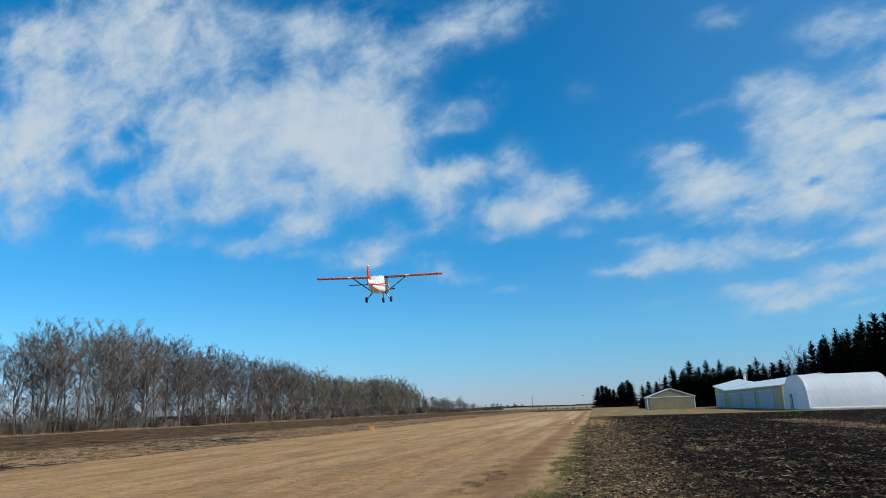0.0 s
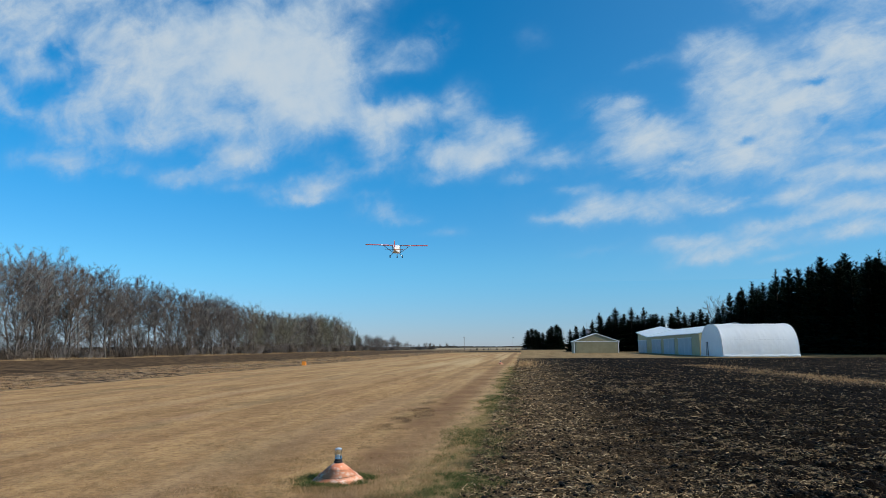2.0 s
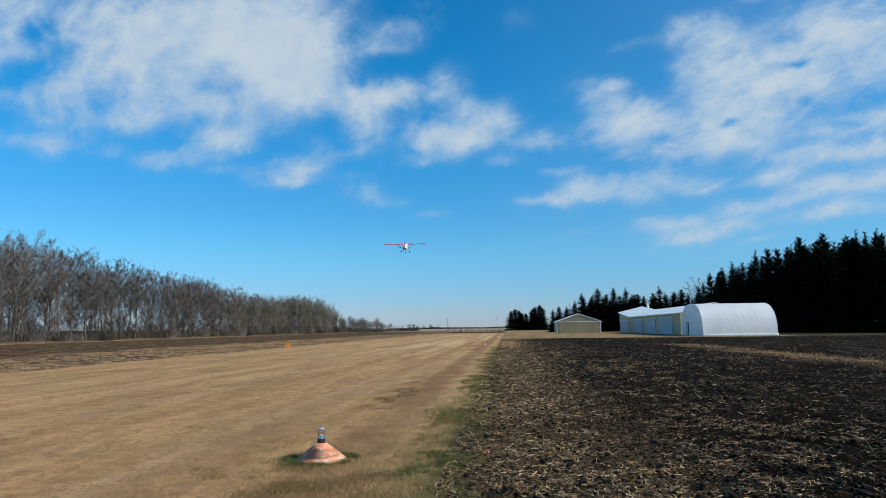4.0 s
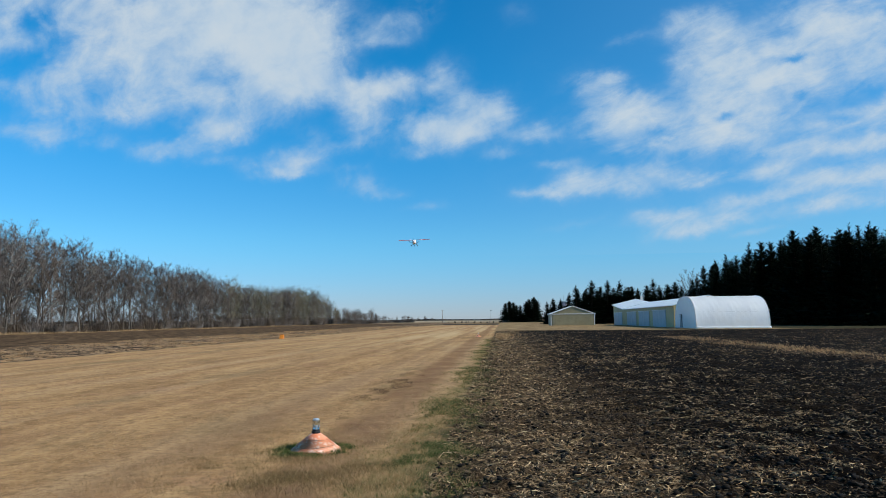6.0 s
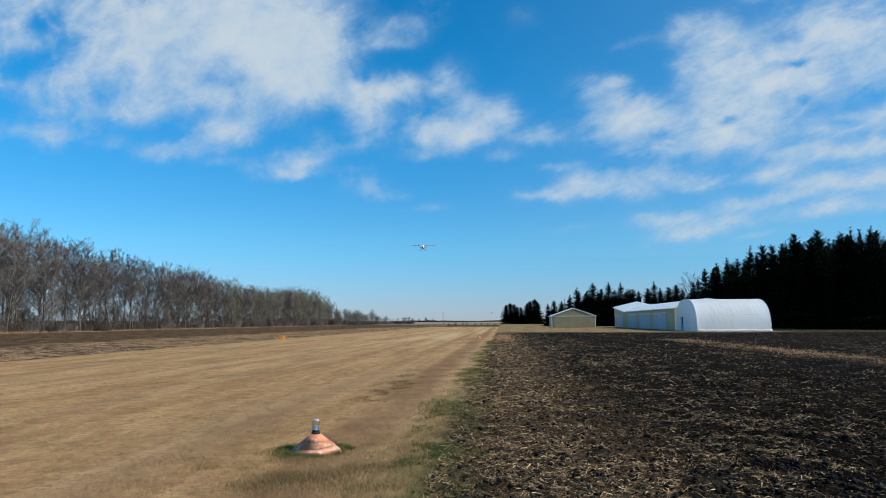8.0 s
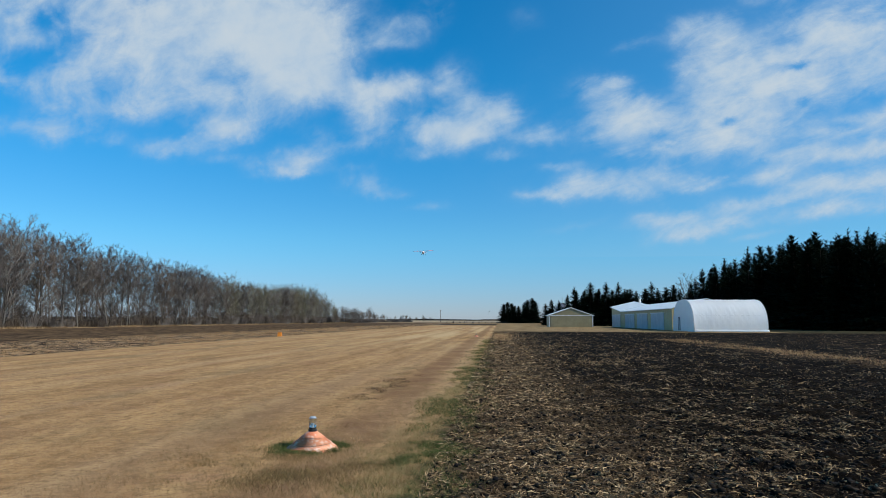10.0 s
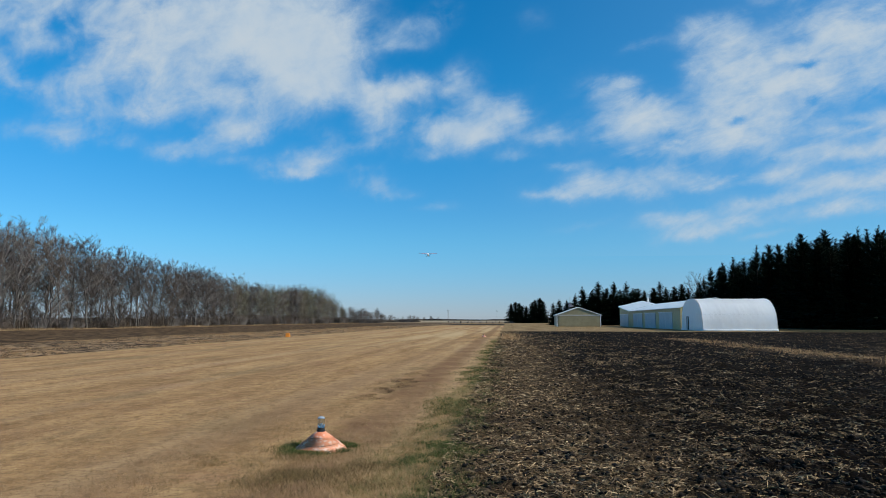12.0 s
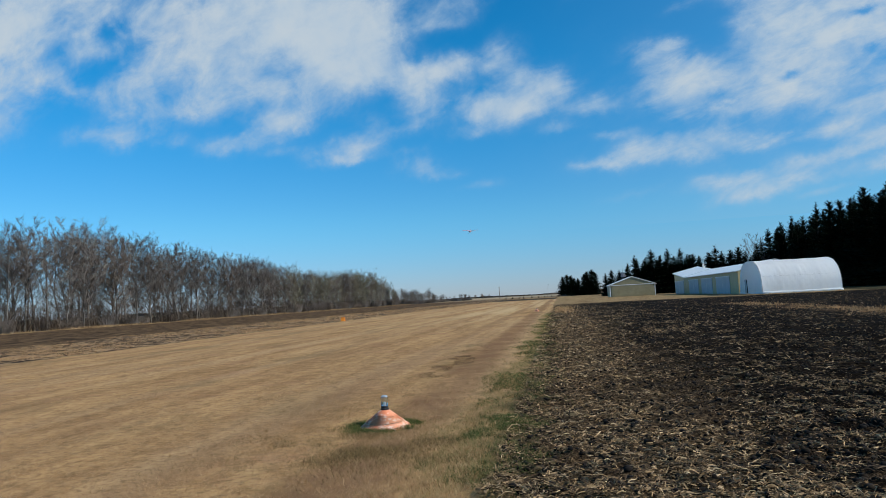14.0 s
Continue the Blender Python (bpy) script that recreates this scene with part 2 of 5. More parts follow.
def cloud_material(heaps, combed_heaps, holes):
    """Thin broken cloud: soft heaps with ragged, wind-combed edges, white over clear air."""
    m = bpy.data.materials.new("cloud")
    m.use_nodes = True
    nt = m.node_tree
    nt.nodes.remove(nt.nodes["Principled BSDF"])
    s = nt.nodes.new("ShaderNodeSeparateXYZ")
    nt.links.new(local(nt), s.inputs[0])
    aside, up = calc(nt, "DIVIDE", s.outputs[0], s.outputs[1]), calc(nt, "DIVIDE", 400.0, s.outputs[1])
    join = nt.nodes.new("ShaderNodeCombineXYZ")
    nt.links.new(aside, join.inputs[0]), nt.links.new(up, join.inputs[1])
    flat = join.outputs[0]
    # ragged outlines: the heaps are pushed about by turbulence
    stir = nt.nodes.new("ShaderNodeTexNoise")
    nt.links.new(flat, stir.inputs["Vector"])
    stir.inputs["Scale"].default_value, stir.inputs["Detail"].default_value, stir.inputs["Roughness"].default_value = 15.0, 7.0, 0.66
    ragged = vec(nt, "ADD", flat, vec(nt, "MULTIPLY", vec(nt, "SUBTRACT", stir.outputs["Color"], (0.5, 0.5, 0.5)), (0.050, 0.036, 0.0)))
    def heap(spot, tilt_by):
        """A soft mound of cloud, its length turned up to the right by tilt_by."""
        cx, cy, rx, ry, w = spot
        c, k = math.cos(tilt_by), math.sin(tilt_by)
        off = vec(nt, "SUBTRACT", ragged, (cx, cy, 0))
        a = vec(nt, "DOT_PRODUCT", off, (c * 1.05 / rx, k * 1.05 / rx, 0))
        b = vec(nt, "DOT_PRODUCT", off, (-k * 1.05 / ry, c * 1.05 / ry, 0))
        q = calc(nt, "MULTIPLY_ADD", a, a, calc(nt, "MULTIPLY", b, b))
        return calc(nt, "MULTIPLY", calc(nt, "EXPONENT", calc(nt, "MULTIPLY", q, -1.0)), w)
    total = 0.0
    for spot in heaps:
        total = calc(nt, "ADD", heap(spot, 0.05), total)
    for spot in combed_heaps:
        total = calc(nt, "ADD", heap(spot, 0.20), total)
    total = calc(nt, "SUBTRACT", 1.0, calc(nt, "EXPONENT", calc(nt, "MULTIPLY", total, -1.35)))
    for spot in holes:
        total = calc(nt, "MULTIPLY", total, calc(nt, "SUBTRACT", 1.0, heap(spot, 0.1)))
    # wind-combed streaks, stronger in the thin broken cloud
    tilt = nt.nodes.new("ShaderNodeVectorRotate")
    tilt.rotation_type = "Z_AXIS"
    tilt.inputs["Angle"].default_value = radians(-20)
    nt.links.new(flat, tilt.inputs["Vector"])
    combed = fbm(nt, vec(nt, "MULTIPLY", tilt.outputs[0], (0.55, 1.35, 1.0)), 26.0, 8.0, 0.62, 0.4)
    puffs = fbm(nt, flat, 15.0, 8.0, 0.60, 0.3)
    lumps = fbm(nt, vec(nt, "MULTIPLY", flat, (1.0, 1.6, 1.0)), 4.5, 6.0, 0.6, 0.4)
    thin = span(nt, aside, -0.20, 0.20, 0.20, 0.58)
    tex = calc(nt, "ADD", calc(nt, "MULTIPLY", combed, thin), calc(nt, "MULTIPLY", puffs, calc(nt, "SUBTRACT", 1.0, thin)))
    tex = calc(nt, "MULTIPLY_ADD", calc(nt, "SUBTRACT", lumps, 0.5), 0.55, tex)
    amp = calc(nt, "MULTIPLY", span(nt, total, 0.0, 0.40, 0.25, 1.9), span(nt, total, 0.65, 1.0, 1.0, span(nt, aside, -0.1, 0.2, 0.42, 1.0)))
    d = calc(nt, "MULTIPLY_ADD", calc(nt, "SUBTRACT", tex, 0.5), amp, calc(nt, "MULTIPLY", total, 1.14))
    alpha = calc(nt, "MULTIPLY", span(nt, d, 0.0, 1.12), 0.93)
    haze = span(nt, aside, -0.15, 0.40, 0.0, 0.09)
    alpha = calc(nt, "SUBTRACT", 1.0, calc(nt, "MULTIPLY", calc(nt, "SUBTRACT", 1.0, alpha), calc(nt, "SUBTRACT", 1.0, haze)))
    thick = span(nt, calc(nt, "MULTIPLY_ADD", fbm(nt, flat, 7.0, 6.0, 0.55), 0.9, d), 0.85, 1.9)
    col = blend(nt, thick, (0.60, 0.83, 1.07), (0.875, 0.985, 1.06))
    glow, clear, mix = nt.nodes.new("ShaderNodeEmission"), nt.nodes.new("ShaderNodeBsdfTransparent"), nt.nodes.new("ShaderNodeMixShader")
    nt.links.new(col, glow.inputs[0])
    glow.inputs[1].default_value = CLOUD_GLOW
    nt.links.new(alpha, mix.inputs[0])
    nt.links.new(clear.outputs[0], mix.inputs[1])
    nt.links.new(glow.outputs[0], mix.inputs[2])
    nt.links.new(mix.outputs[0], nt.nodes["Material Output"].inputs[0])
    return m


def glass_material(name, tone, rough=0.05):
    def build(nt, b):
        b.inputs["Base Color"].default_value = (*tone, 1.0)
        b.inputs["Transmission Weight"].default_value = 1.0
        b.inputs["IOR"].default_value = 1.45
    return stuff(name, build, rough, 0.0, 0.5)


def peeling_paint():
    """Orange paint worn to bleached patches on sheet metal."""
    def build(nt, b):
        p = local(nt)
        f, g = fbm(nt, p, 9.0, 6.0, 0.7, 0.4), fbm(nt, p, 45.0, 5.0, 0.7)
        base = blend(nt, span(nt, fbm(nt, p, 3.0), 0.35, 0.65), (0.62, 0.19, 0.085), (0.74, 0.31, 0.17))
        worn = span(nt, calc(nt, "MULTIPLY_ADD", g, 0.5, f), 0.76, 0.87)
        c = blend(nt, calc(nt, "MULTIPLY", worn, 0.8), base, (0.78, 0.62, 0.50))
        c = blend(nt, span(nt, fbm(nt, p, 14.0, 6.0, 0.75), 0.64, 0.72), c, (0.16, 0.075, 0.04))
        set_to(nt, b, "Base Color", c)
        set_to(nt, b, "Normal", bump(nt, calc(nt, "ADD", f, g), 0.35, 0.006))
    return stuff("peeling_orange_paint", build, 0.6, 0.0, 0.35)


def fabric_material():
    """White woven tarpaulin with slack folds and a little light through it."""
    def build(nt, b):
        p = local(nt)
        folds = fbm(nt, vec(nt, "MULTIPLY", p, (1.0, 0.8, 0.9)), 0.8, 4.0, 0.5, 0.8)
        f = fbm(nt, p, 0.5, 5.0, 0.6)
        set_to(nt, b, "Base Color", blend(nt, span(nt, f, 0.3, 0.7), (0.82, 0.86, 0.86), (0.90, 0.94, 0.93)))
        n = bump(nt, folds, 0.14, 0.12)
        set_to(nt, b, "Normal", n)
        thin, mix = nt.nodes.new("ShaderNodeBsdfTranslucent"), nt.nodes.new("ShaderNodeMixShader")
        thin.inputs[0].default_value = (0.88, 0.92, 0.95, 1.0)
        nt.links.new(n, thin.inputs[1])
        mix.inputs[0].default_value = 0.45
        nt.links.new(b.outputs[0], mix.inputs[1]), nt.links.new(thin.outputs[0], mix.inputs[2])
        nt.links.new(mix.outputs[0], nt.nodes["Material Output"].inputs[0])
    return stuff("white_tarpaulin", build, 0.55, 0.0, 0.4)


def twig_material(name, dark, light, rust):
    """Bare twigs: grey to brown from tree to tree, mottled within the crown."""
    def build(nt, b):
        f = fbm(nt, local(nt), 0.45, 5.0, 0.65)
        c = blend(nt, span(nt, f, 0.36, 0.64), dark, light)
        r = nt.nodes.new("ShaderNodeObjectInfo").outputs["Random"]
        set_to(nt, b, "Base Color", blend(nt, span(nt, r, 0.35, 1.0, 0.0, 0.6), c, rust))
    return stuff(name, build, 0.95, 0.0, 0.15)


MAT = {}


def make_materials():
    MAT["ground"] = ground_material()
    MAT["bark"] = mottled("poplar_bark", (0.035, 0.030, 0.026), (0.20, 0.185, 0.165), 1.2, 0.9, 0.4)
    MAT["twig"] = twig_material("bare_twig", (0.060, 0.048, 0.040), (0.215, 0.195, 0.175), (0.112, 0.086, 0.066))
    MAT["twig_olive"] = twig_material("olive_twig", (0.085, 0.080, 0.055), (0.22, 0.205, 0.145), (0.15, 0.118, 0.080))
    MAT["brush"] = scattered("undergrowth", [(0.0, (0.022, 0.016, 0.012)), (0.6, (0.07, 0.053, 0.04)), (1.0, (0.19, 0.155, 0.12))])
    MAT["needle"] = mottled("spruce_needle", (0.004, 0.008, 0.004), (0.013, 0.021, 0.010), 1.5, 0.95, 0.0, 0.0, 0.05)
    MAT["spruce_bark"] = mottled("spruce_bark", (0.05, 0.035, 0.025), (0.11, 0.08, 0.06), 3.0, 0.95)
    MAT["straw"] = scattered("straw", [(0.0, (0.06, 0.038, 0.019)), (0.40, (0.18, 0.118, 0.058)), (0.80, (0.37, 0.252, 0.130)), (1.0, (0.58, 0.43, 0.25))])
    MAT["rotted"] = scattered("rotted_straw", [(0.0, (0.014, 0.010, 0.006)), (0.45, (0.045, 0.030, 0.018)), (0.8, (0.10, 0.068, 0.040)), (1.0, (0.17, 0.118, 0.070))])
    MAT["clod"] = scattered("soil_clod", [(0.0, (0.003, 0.0023, 0.0017)), (0.7, (0.011, 0.0082, 0.0055)), (1.0, (0.026, 0.019, 0.012))])
    MAT["dry_blade"] = scattered("dry_grass", [(0.0, (0.25, 0.140, 0.066)), (0.35, (0.38, 0.225, 0.102)), (0.75, (0.475, 0.305, 0.150)), (1.0, (0.55, 0.39, 0.21))])
    MAT["green_blade"] = scattered("green_grass", [(0.0, (0.026, 0.044, 0.010)), (0.55, (0.062, 0.096, 0.022)), (0.85, (0.12, 0.130, 0.042)), (1.0, (0.27, 0.22, 0.10))])
    MAT["olive_blade"] = scattered("olive_grass", [(0.0, (0.085, 0.062, 0.026)), (0.4, (0.15, 0.105, 0.045)), (0.75, (0.21, 0.155, 0.065)), (1.0, (0.30, 0.20, 0.09))])
    MAT["scuff"] = scattered("scuffed_turf", [(0.0, (0.06, 0.04, 0.022)), (0.6, (0.12, 0.078, 0.042)), (1.0, (0.20, 0.13, 0.07))])
    MAT["fabric"] = fabric_material()
    MAT["tan"] = corrugated("tan_sheet_metal", (0.215, 0.19, 0.105), (0.265, 0.235, 0.135), 0)
    MAT["tan_y"] = corrugated("cream_sheet_metal", (0.43, 0.345, 0.165), (0.50, 0.405, 0.20), 1)
    MAT["door_white"] = corrugated("white_door_sheet", (0.36, 0.42, 0.46), (0.44, 0.50, 0.54), 1, 0.4)
    MAT["trim"] = mottled("white_trim", (0.60, 0.60, 0.58), (0.72, 0.72, 0.70), 2.0, 0.5)
    MAT["roof"] = corrugated("pale_roof_sheet", (0.62, 0.69, 0.69), (0.72, 0.78, 0.77), 1, 0.3)
    MAT["dark"] = mottled("dark_metal", (0.02, 0.02, 0.022), (0.05, 0.05, 0.055), 8.0, 0.5)
    MAT["orange"] = peeling_paint()
    MAT["black"] = mottled("black_rubber", (0.012, 0.012, 0.012), (0.03, 0.03, 0.03), 20.0, 0.7)
    MAT["glass"] = glass_material("lamp_glass", (0.78, 0.87, 0.92))
    MAT["blue_cap"] = mottled("grey_glass_cap", (0.26, 0.32, 0.38), (0.40, 0.47, 0.54), 20.0, 0.2)
    MAT["white_paint"] = mottled("white_aircraft_paint", (0.74, 0.73, 0.70), (0.82, 0.81, 0.79), 2.0, 0.35, 0.0, 0.0, 0.5)
    MAT["red_paint"] = mottled("red_aircraft_paint", (0.52, 0.07, 0.05), (0.62, 0.105, 0.075), 1.5, 0.4, 0.0, 0.0, 0.5)
    MAT["marker_orange"] = mottled("bright_orange_board", (0.56, 0.17, 0.015), (0.68, 0.23, 0.02), 3.0, 0.6)
    MAT["orange_paint"] = mottled("orange_stripe_paint", (0.62, 0.17, 0.06), (0.72, 0.24, 0.09), 2.0, 0.4, 0.0, 0.0, 0.5)
    MAT["window"] = mottled("dark_perspex", (0.02, 0.03, 0.04), (0.05, 0.065, 0.08), 3.0, 0.1, 0.0, 0.0, 0.6)
    MAT["grey_metal"] = mottled("grey_metal", (0.18, 0.18, 0.19), (0.34, 0.34, 0.35), 6.0, 0.4, 0.0, 0.7)
    MAT["wood"] = mottled("weathered_wood", (0.12, 0.10, 0.08), (0.24, 0.20, 0.16), 3.0, 0.9, 0.3)


make_materials()


# ---- mesh helpers ----
def part(name, bm, material, parent=None, label="", smooth=False):
    me = bpy.data.meshes.new(name)
    bm.to_mesh(me)
    bm.free()
    me.materials.append(material)
    if smooth:
        me.polygons.foreach_set("use_smooth", [True] * len(me.polygons))
    ob = new(name, me)
    ob.parent = parent
    return tagged(ob, label)


def from_arrays(name, verts, faces, material, parent=None, smooth=False):
    me = bpy.data.meshes.new(name)
    me.from_pydata([tuple(v) for v in verts], [], [tuple(f) for f in faces])
    me.materials.append(material)
    if smooth:
        me.polygons.foreach_set("use_smooth", [True] * len(me.polygons))
    ob = new(name, me)
    ob.parent = parent
    return ob


def thing(name, m, label, category, group="", kind=""):
    e = new(name)
    e.matrix_basis = m
    return tagged(e, label, category, group, kind)


def box(bm, lo, hi, bevel=0.0):
    """An upright block from corner lo to corner hi, its edges rounded."""
    mid, size = [(a + b) / 2 for a, b in zip(lo, hi)], [b - a for a, b in zip(lo, hi)]
    made = bmesh.ops.create_cube(bm, size=1.0, matrix=Matrix.Translation(mid) @ Matrix.Diagonal((*size, 1)))
    if bevel:
        edges = list({e for v in made["verts"] for e in v.link_edges})
        bmesh.ops.bevel(bm, geom=edges, offset=bevel, segments=2, profile=0.6, affect="EDGES")
    return bm


def tube(bm, points, radii, sides=6, cap=True):
    """A round bar along points."""
    rings = []
    n = len(points)
    for i, (p, r) in enumerate(zip(points, radii)):
        p = Vector(p)
        a, c = Vector(points[max(i - 1, 0)]), Vector(points[min(i + 1, n - 1)])
        d = (c - a).normalized()
        u = d.cross(Vector((0.31, 0.95, 0.02)) if abs(d.y) < 0.9 else Vector((1, 0, 0))).normalized()
        w = d.cross(u)
        rings.append([bm.verts.new(p + (u * math.cos(k * math.tau / sides) + w * math.sin(k * math.tau / sides)) * r) for k in range(sides)])
    for a, c in zip(rings, rings[1:]):
        for k in range(sides):
            bm.faces.new((a[k], a[(k + 1) % sides], c[(k + 1) % sides], c[k]))
    if cap:
        bm.faces.new(rings[0][::-1]), bm.faces.new(rings[-1])
    return bm


def loft(bm, rings, cap=True):
    """A skin over rings of equal count."""
    made = [[bm.verts.new(p) for p in r] for r in rings]
    n = len(made[0])
    for a, c in zip(made, made[1:]):
        for k in range(n):
            bm.faces.new((a[k], a[(k + 1) % n], c[(k + 1) % n], c[k]))
    if cap:
        bm.faces.new(made[0][::-1]), bm.faces.new(made[-1])
    bmesh.ops.recalc_face_normals(bm, faces=bm.faces)
    return bm


def lattice(ix, iy, seed):
    h = (ix.astype(np.int64) * 374761393 + iy.astype(np.int64) * 668265263 + seed * 974711) & 0x7FFFFFFF
    h = ((h ^ (h >> 13)) * 1274126177) & 0x7FFFFFFF
    return ((h ^ (h >> 16)) & 0xFFFF) / 65535.0


def waves(x, y, size, seed):
    """Smooth noise from -1 to 1 with lumps of that size."""
    x, y = np.asarray(x, float) / size, np.asarray(y, float) / size
    ix, iy = np.floor(x), np.floor(y)
    u, v = x - ix, y - iy
    u, v = u * u * (3 - 2 * u), v * v * (3 - 2 * v)
    a, b = lattice(ix, iy, seed), lattice(ix + 1, iy, seed)
    c, d = lattice(ix, iy + 1, seed), lattice(ix + 1, iy + 1, seed)
    return 2 * (a + (b - a) * u + (c - a) * v + (a - b - c + d) * u * v) - 1


def ease(v, lo, hi):
    t = np.clip((v - lo) / (hi - lo), 0, 1)
    return t * t * (3 - 2 * t)


def height(x, y):
    """The ground's height: lumpy tilled soil, nearly flat mown strip."""
    x, y = np.asarray(x, float), np.asarray(y, float)
    tilled = ease(x + 0.35 * waves(x, y, 0.7, 5), -0.98, -0.38) * (1 - ease(y, 98, 106))
    tilled_far = (1 - ease(x, -24, -22)) * ease(x, -80, -76)
    fade = 1 - ease(np.hypot(x, y), 25, 70)
    clods = 0.055 * waves(x, y, 0.34, 1) + 0.036 * waves(x, y, 0.13, 2) + 0.04 * waves(x, y, 1.3, 3)
    clods = clods + 0.022 * np.abs(waves(x, y, 0.09, 9))
    turf = 0.012 * waves(x, y, 0.5, 4) + 0.02 * waves(x, y, 3.0, 6)
    rough_far = 0.06 * waves(x, y, 1.6, 7)
    return tilled * (clods * (0.35 + 0.65 * fade)) + (1 - tilled) * turf + tilled_far * rough_far


# ---- ground ----
def spaced(dense_lo, dense_hi, step, lo, hi, growth):
    inner = list(np.arange(dense_lo, dense_hi, step))
    up, s = [dense_hi], step
    while up[-1] < hi:
        s *= growth
        up.append(up[-1] + s)
    down, s = [dense_lo - step], step
    while down[-1] > lo:
        s *= growth
        down.append(down[-1] - s)
    return np.array(down[::-1] + inner + up)


def make_ground():
    xs = spaced(-2.2, 8.0, 0.055, -4500, 4500, 1.06)
    ys = spaced(6.0, 14.0, 0.06, -3000, 4800, 1.05)
    gx, gy = np.meshgrid(xs, ys, indexing="ij")
    gz = height(gx, gy)
    verts = np.stack([gx, gy, gz], -1).reshape(-1, 3)
    i, j = np.meshgrid(np.arange(len(xs) - 1), np.arange(len(ys) - 1), indexing="ij")
    a = (i * len(ys) + j).ravel()
    quads = np.stack([a, a + len(ys), a + len(ys) + 1, a + 1], -1)
    me = bpy.data.meshes.new("ground")
    me.vertices.add(len(verts)), me.loops.add(len(quads) * 4), me.polygons.add(len(quads))
    me.vertices.foreach_set("co", verts.ravel())
    me.loops.foreach_set("vertex_index", quads.ravel())
    me.polygons.foreach_set("loop_start", np.arange(0, len(quads) * 4, 4))
    me.polygons.foreach_set("use_smooth", np.ones(len(quads), bool))
    me.update(calc_edges=True)
    me.materials.append(MAT["ground"])
    tagged(new("ground", me), "flat prairie ground with a mown dry grass airstrip and black tilled fields", "ground", kind="structure")


make_ground()


# ---- sky: a drifting sheet of broken cloud ----
BANK_CLOUDS = [
    (-0.302, 0.451, 0.072, 0.064, 1.06), (-0.283, 0.395, 0.049, 0.041, 0.89), (-0.374, 0.409, 0.082, 0.055, 1.06), (-0.394, 0.483, 0.101, 0.056, 0.94),
    (-0.495, 0.479, 0.084, 0.056, 0.94), (-0.599, 0.484, 0.086, 0.057, 0.83), (-0.686, 0.498, 0.068, 0.048, 0.65), (-0.784, 0.503, 0.049, 0.058, 0.59),
    (-0.643, 0.411, 0.076, 0.038, 0.65), (-0.521, 0.406, 0.075, 0.046, 0.77), (-0.699, 0.371, 0.067, 0.037, 0.59), (-0.593, 0.335, 0.084, 0.026, 0.59),
    (-0.491, 0.354, 0.065, 0.032, 0.71), (-0.382, 0.350, 0.063, 0.027, 0.65), (-0.310, 0.360, 0.054, 0.032, 0.71), (-0.247, 0.353, 0.044, 0.022, 0.47),
    (-0.780, 0.450, 0.049, 0.017, 0.35), (-0.786, 0.380, 0.039, 0.019, 0.35), (-0.874, 0.518, 0.060, 0.078, 0.53)]
HIGH_VEIL = [
    (-0.879, 0.666, 0.132, 0.070, 0.88), (-0.675, 0.663, 0.118, 0.059, 0.88), (-0.720, 0.582, 0.108, 0.049, 0.81), (-0.547, 0.616, 0.086, 0.058, 0.69),
    (-0.912, 0.559, 0.091, 0.059, 0.75), (-0.861, 0.411, 0.089, 0.033, 0.62), (-0.932, 0.501, 0.060, 0.049, 0.62), (-0.368, 0.595, 0.120, 0.057, 0.56),
    (-0.258, 0.551, 0.072, 0.047, 0.50), (-0.119, 0.599, 0.098, 0.037, 0.75), (-0.406, 0.636, 0.094, 0.039, 0.50), (-0.962, 0.368, 0.080, 0.057, 0.62),
    (-1.012, 0.485, 0.092, 0.078, 0.69), (-0.768, 0.729, 0.200, 0.050, 0.62), (0.402, 0.504, 0.056, 0.031, 0.62), (0.510, 0.507, 0.071, 0.043, 0.88),
    (0.245, 0.549, 0.041, 0.020, 0.38), (0.590, 0.528, 0.062, 0.052, 0.75)]
LOW_WISPS = [
    (-0.743, 0.308, 0.067, 0.019, 0.46), (-0.694, 0.293, 0.057, 0.017, 0.49), (-0.618, 0.281, 0.037, 0.013, 0.29), (-0.435, 0.297, 0.050, 0.027, 0.71),
    (-0.470, 0.272, 0.055, 0.016, 0.46), (-0.525, 0.267, 0.037, 0.016, 0.46), (-0.424, 0.248, 0.045, 0.009, 0.25), (-0.354, 0.313, 0.054, 0.020, 0.35),
    (-0.308, 0.249, 0.049, 0.019, 0.69), (-0.335, 0.226, 0.049, 0.010, 0.58), (-0.379, 0.238, 0.036, 0.009, 0.22), (-0.398, 0.292, 0.027, 0.018, 0.35),
    (-0.168, 0.350, 0.048, 0.022, 0.69), (-0.212, 0.347, 0.044, 0.022, 0.51), (-0.142, 0.358, 0.030, 0.018, 0.58), (-0.194, 0.298, 0.039, 0.025, 0.58),
    (-0.203, 0.320, 0.035, 0.018, 0.35), (-0.229, 0.268, 0.044, 0.014, 0.35), (-0.212, 0.207, 0.039, 0.014, 0.40)]
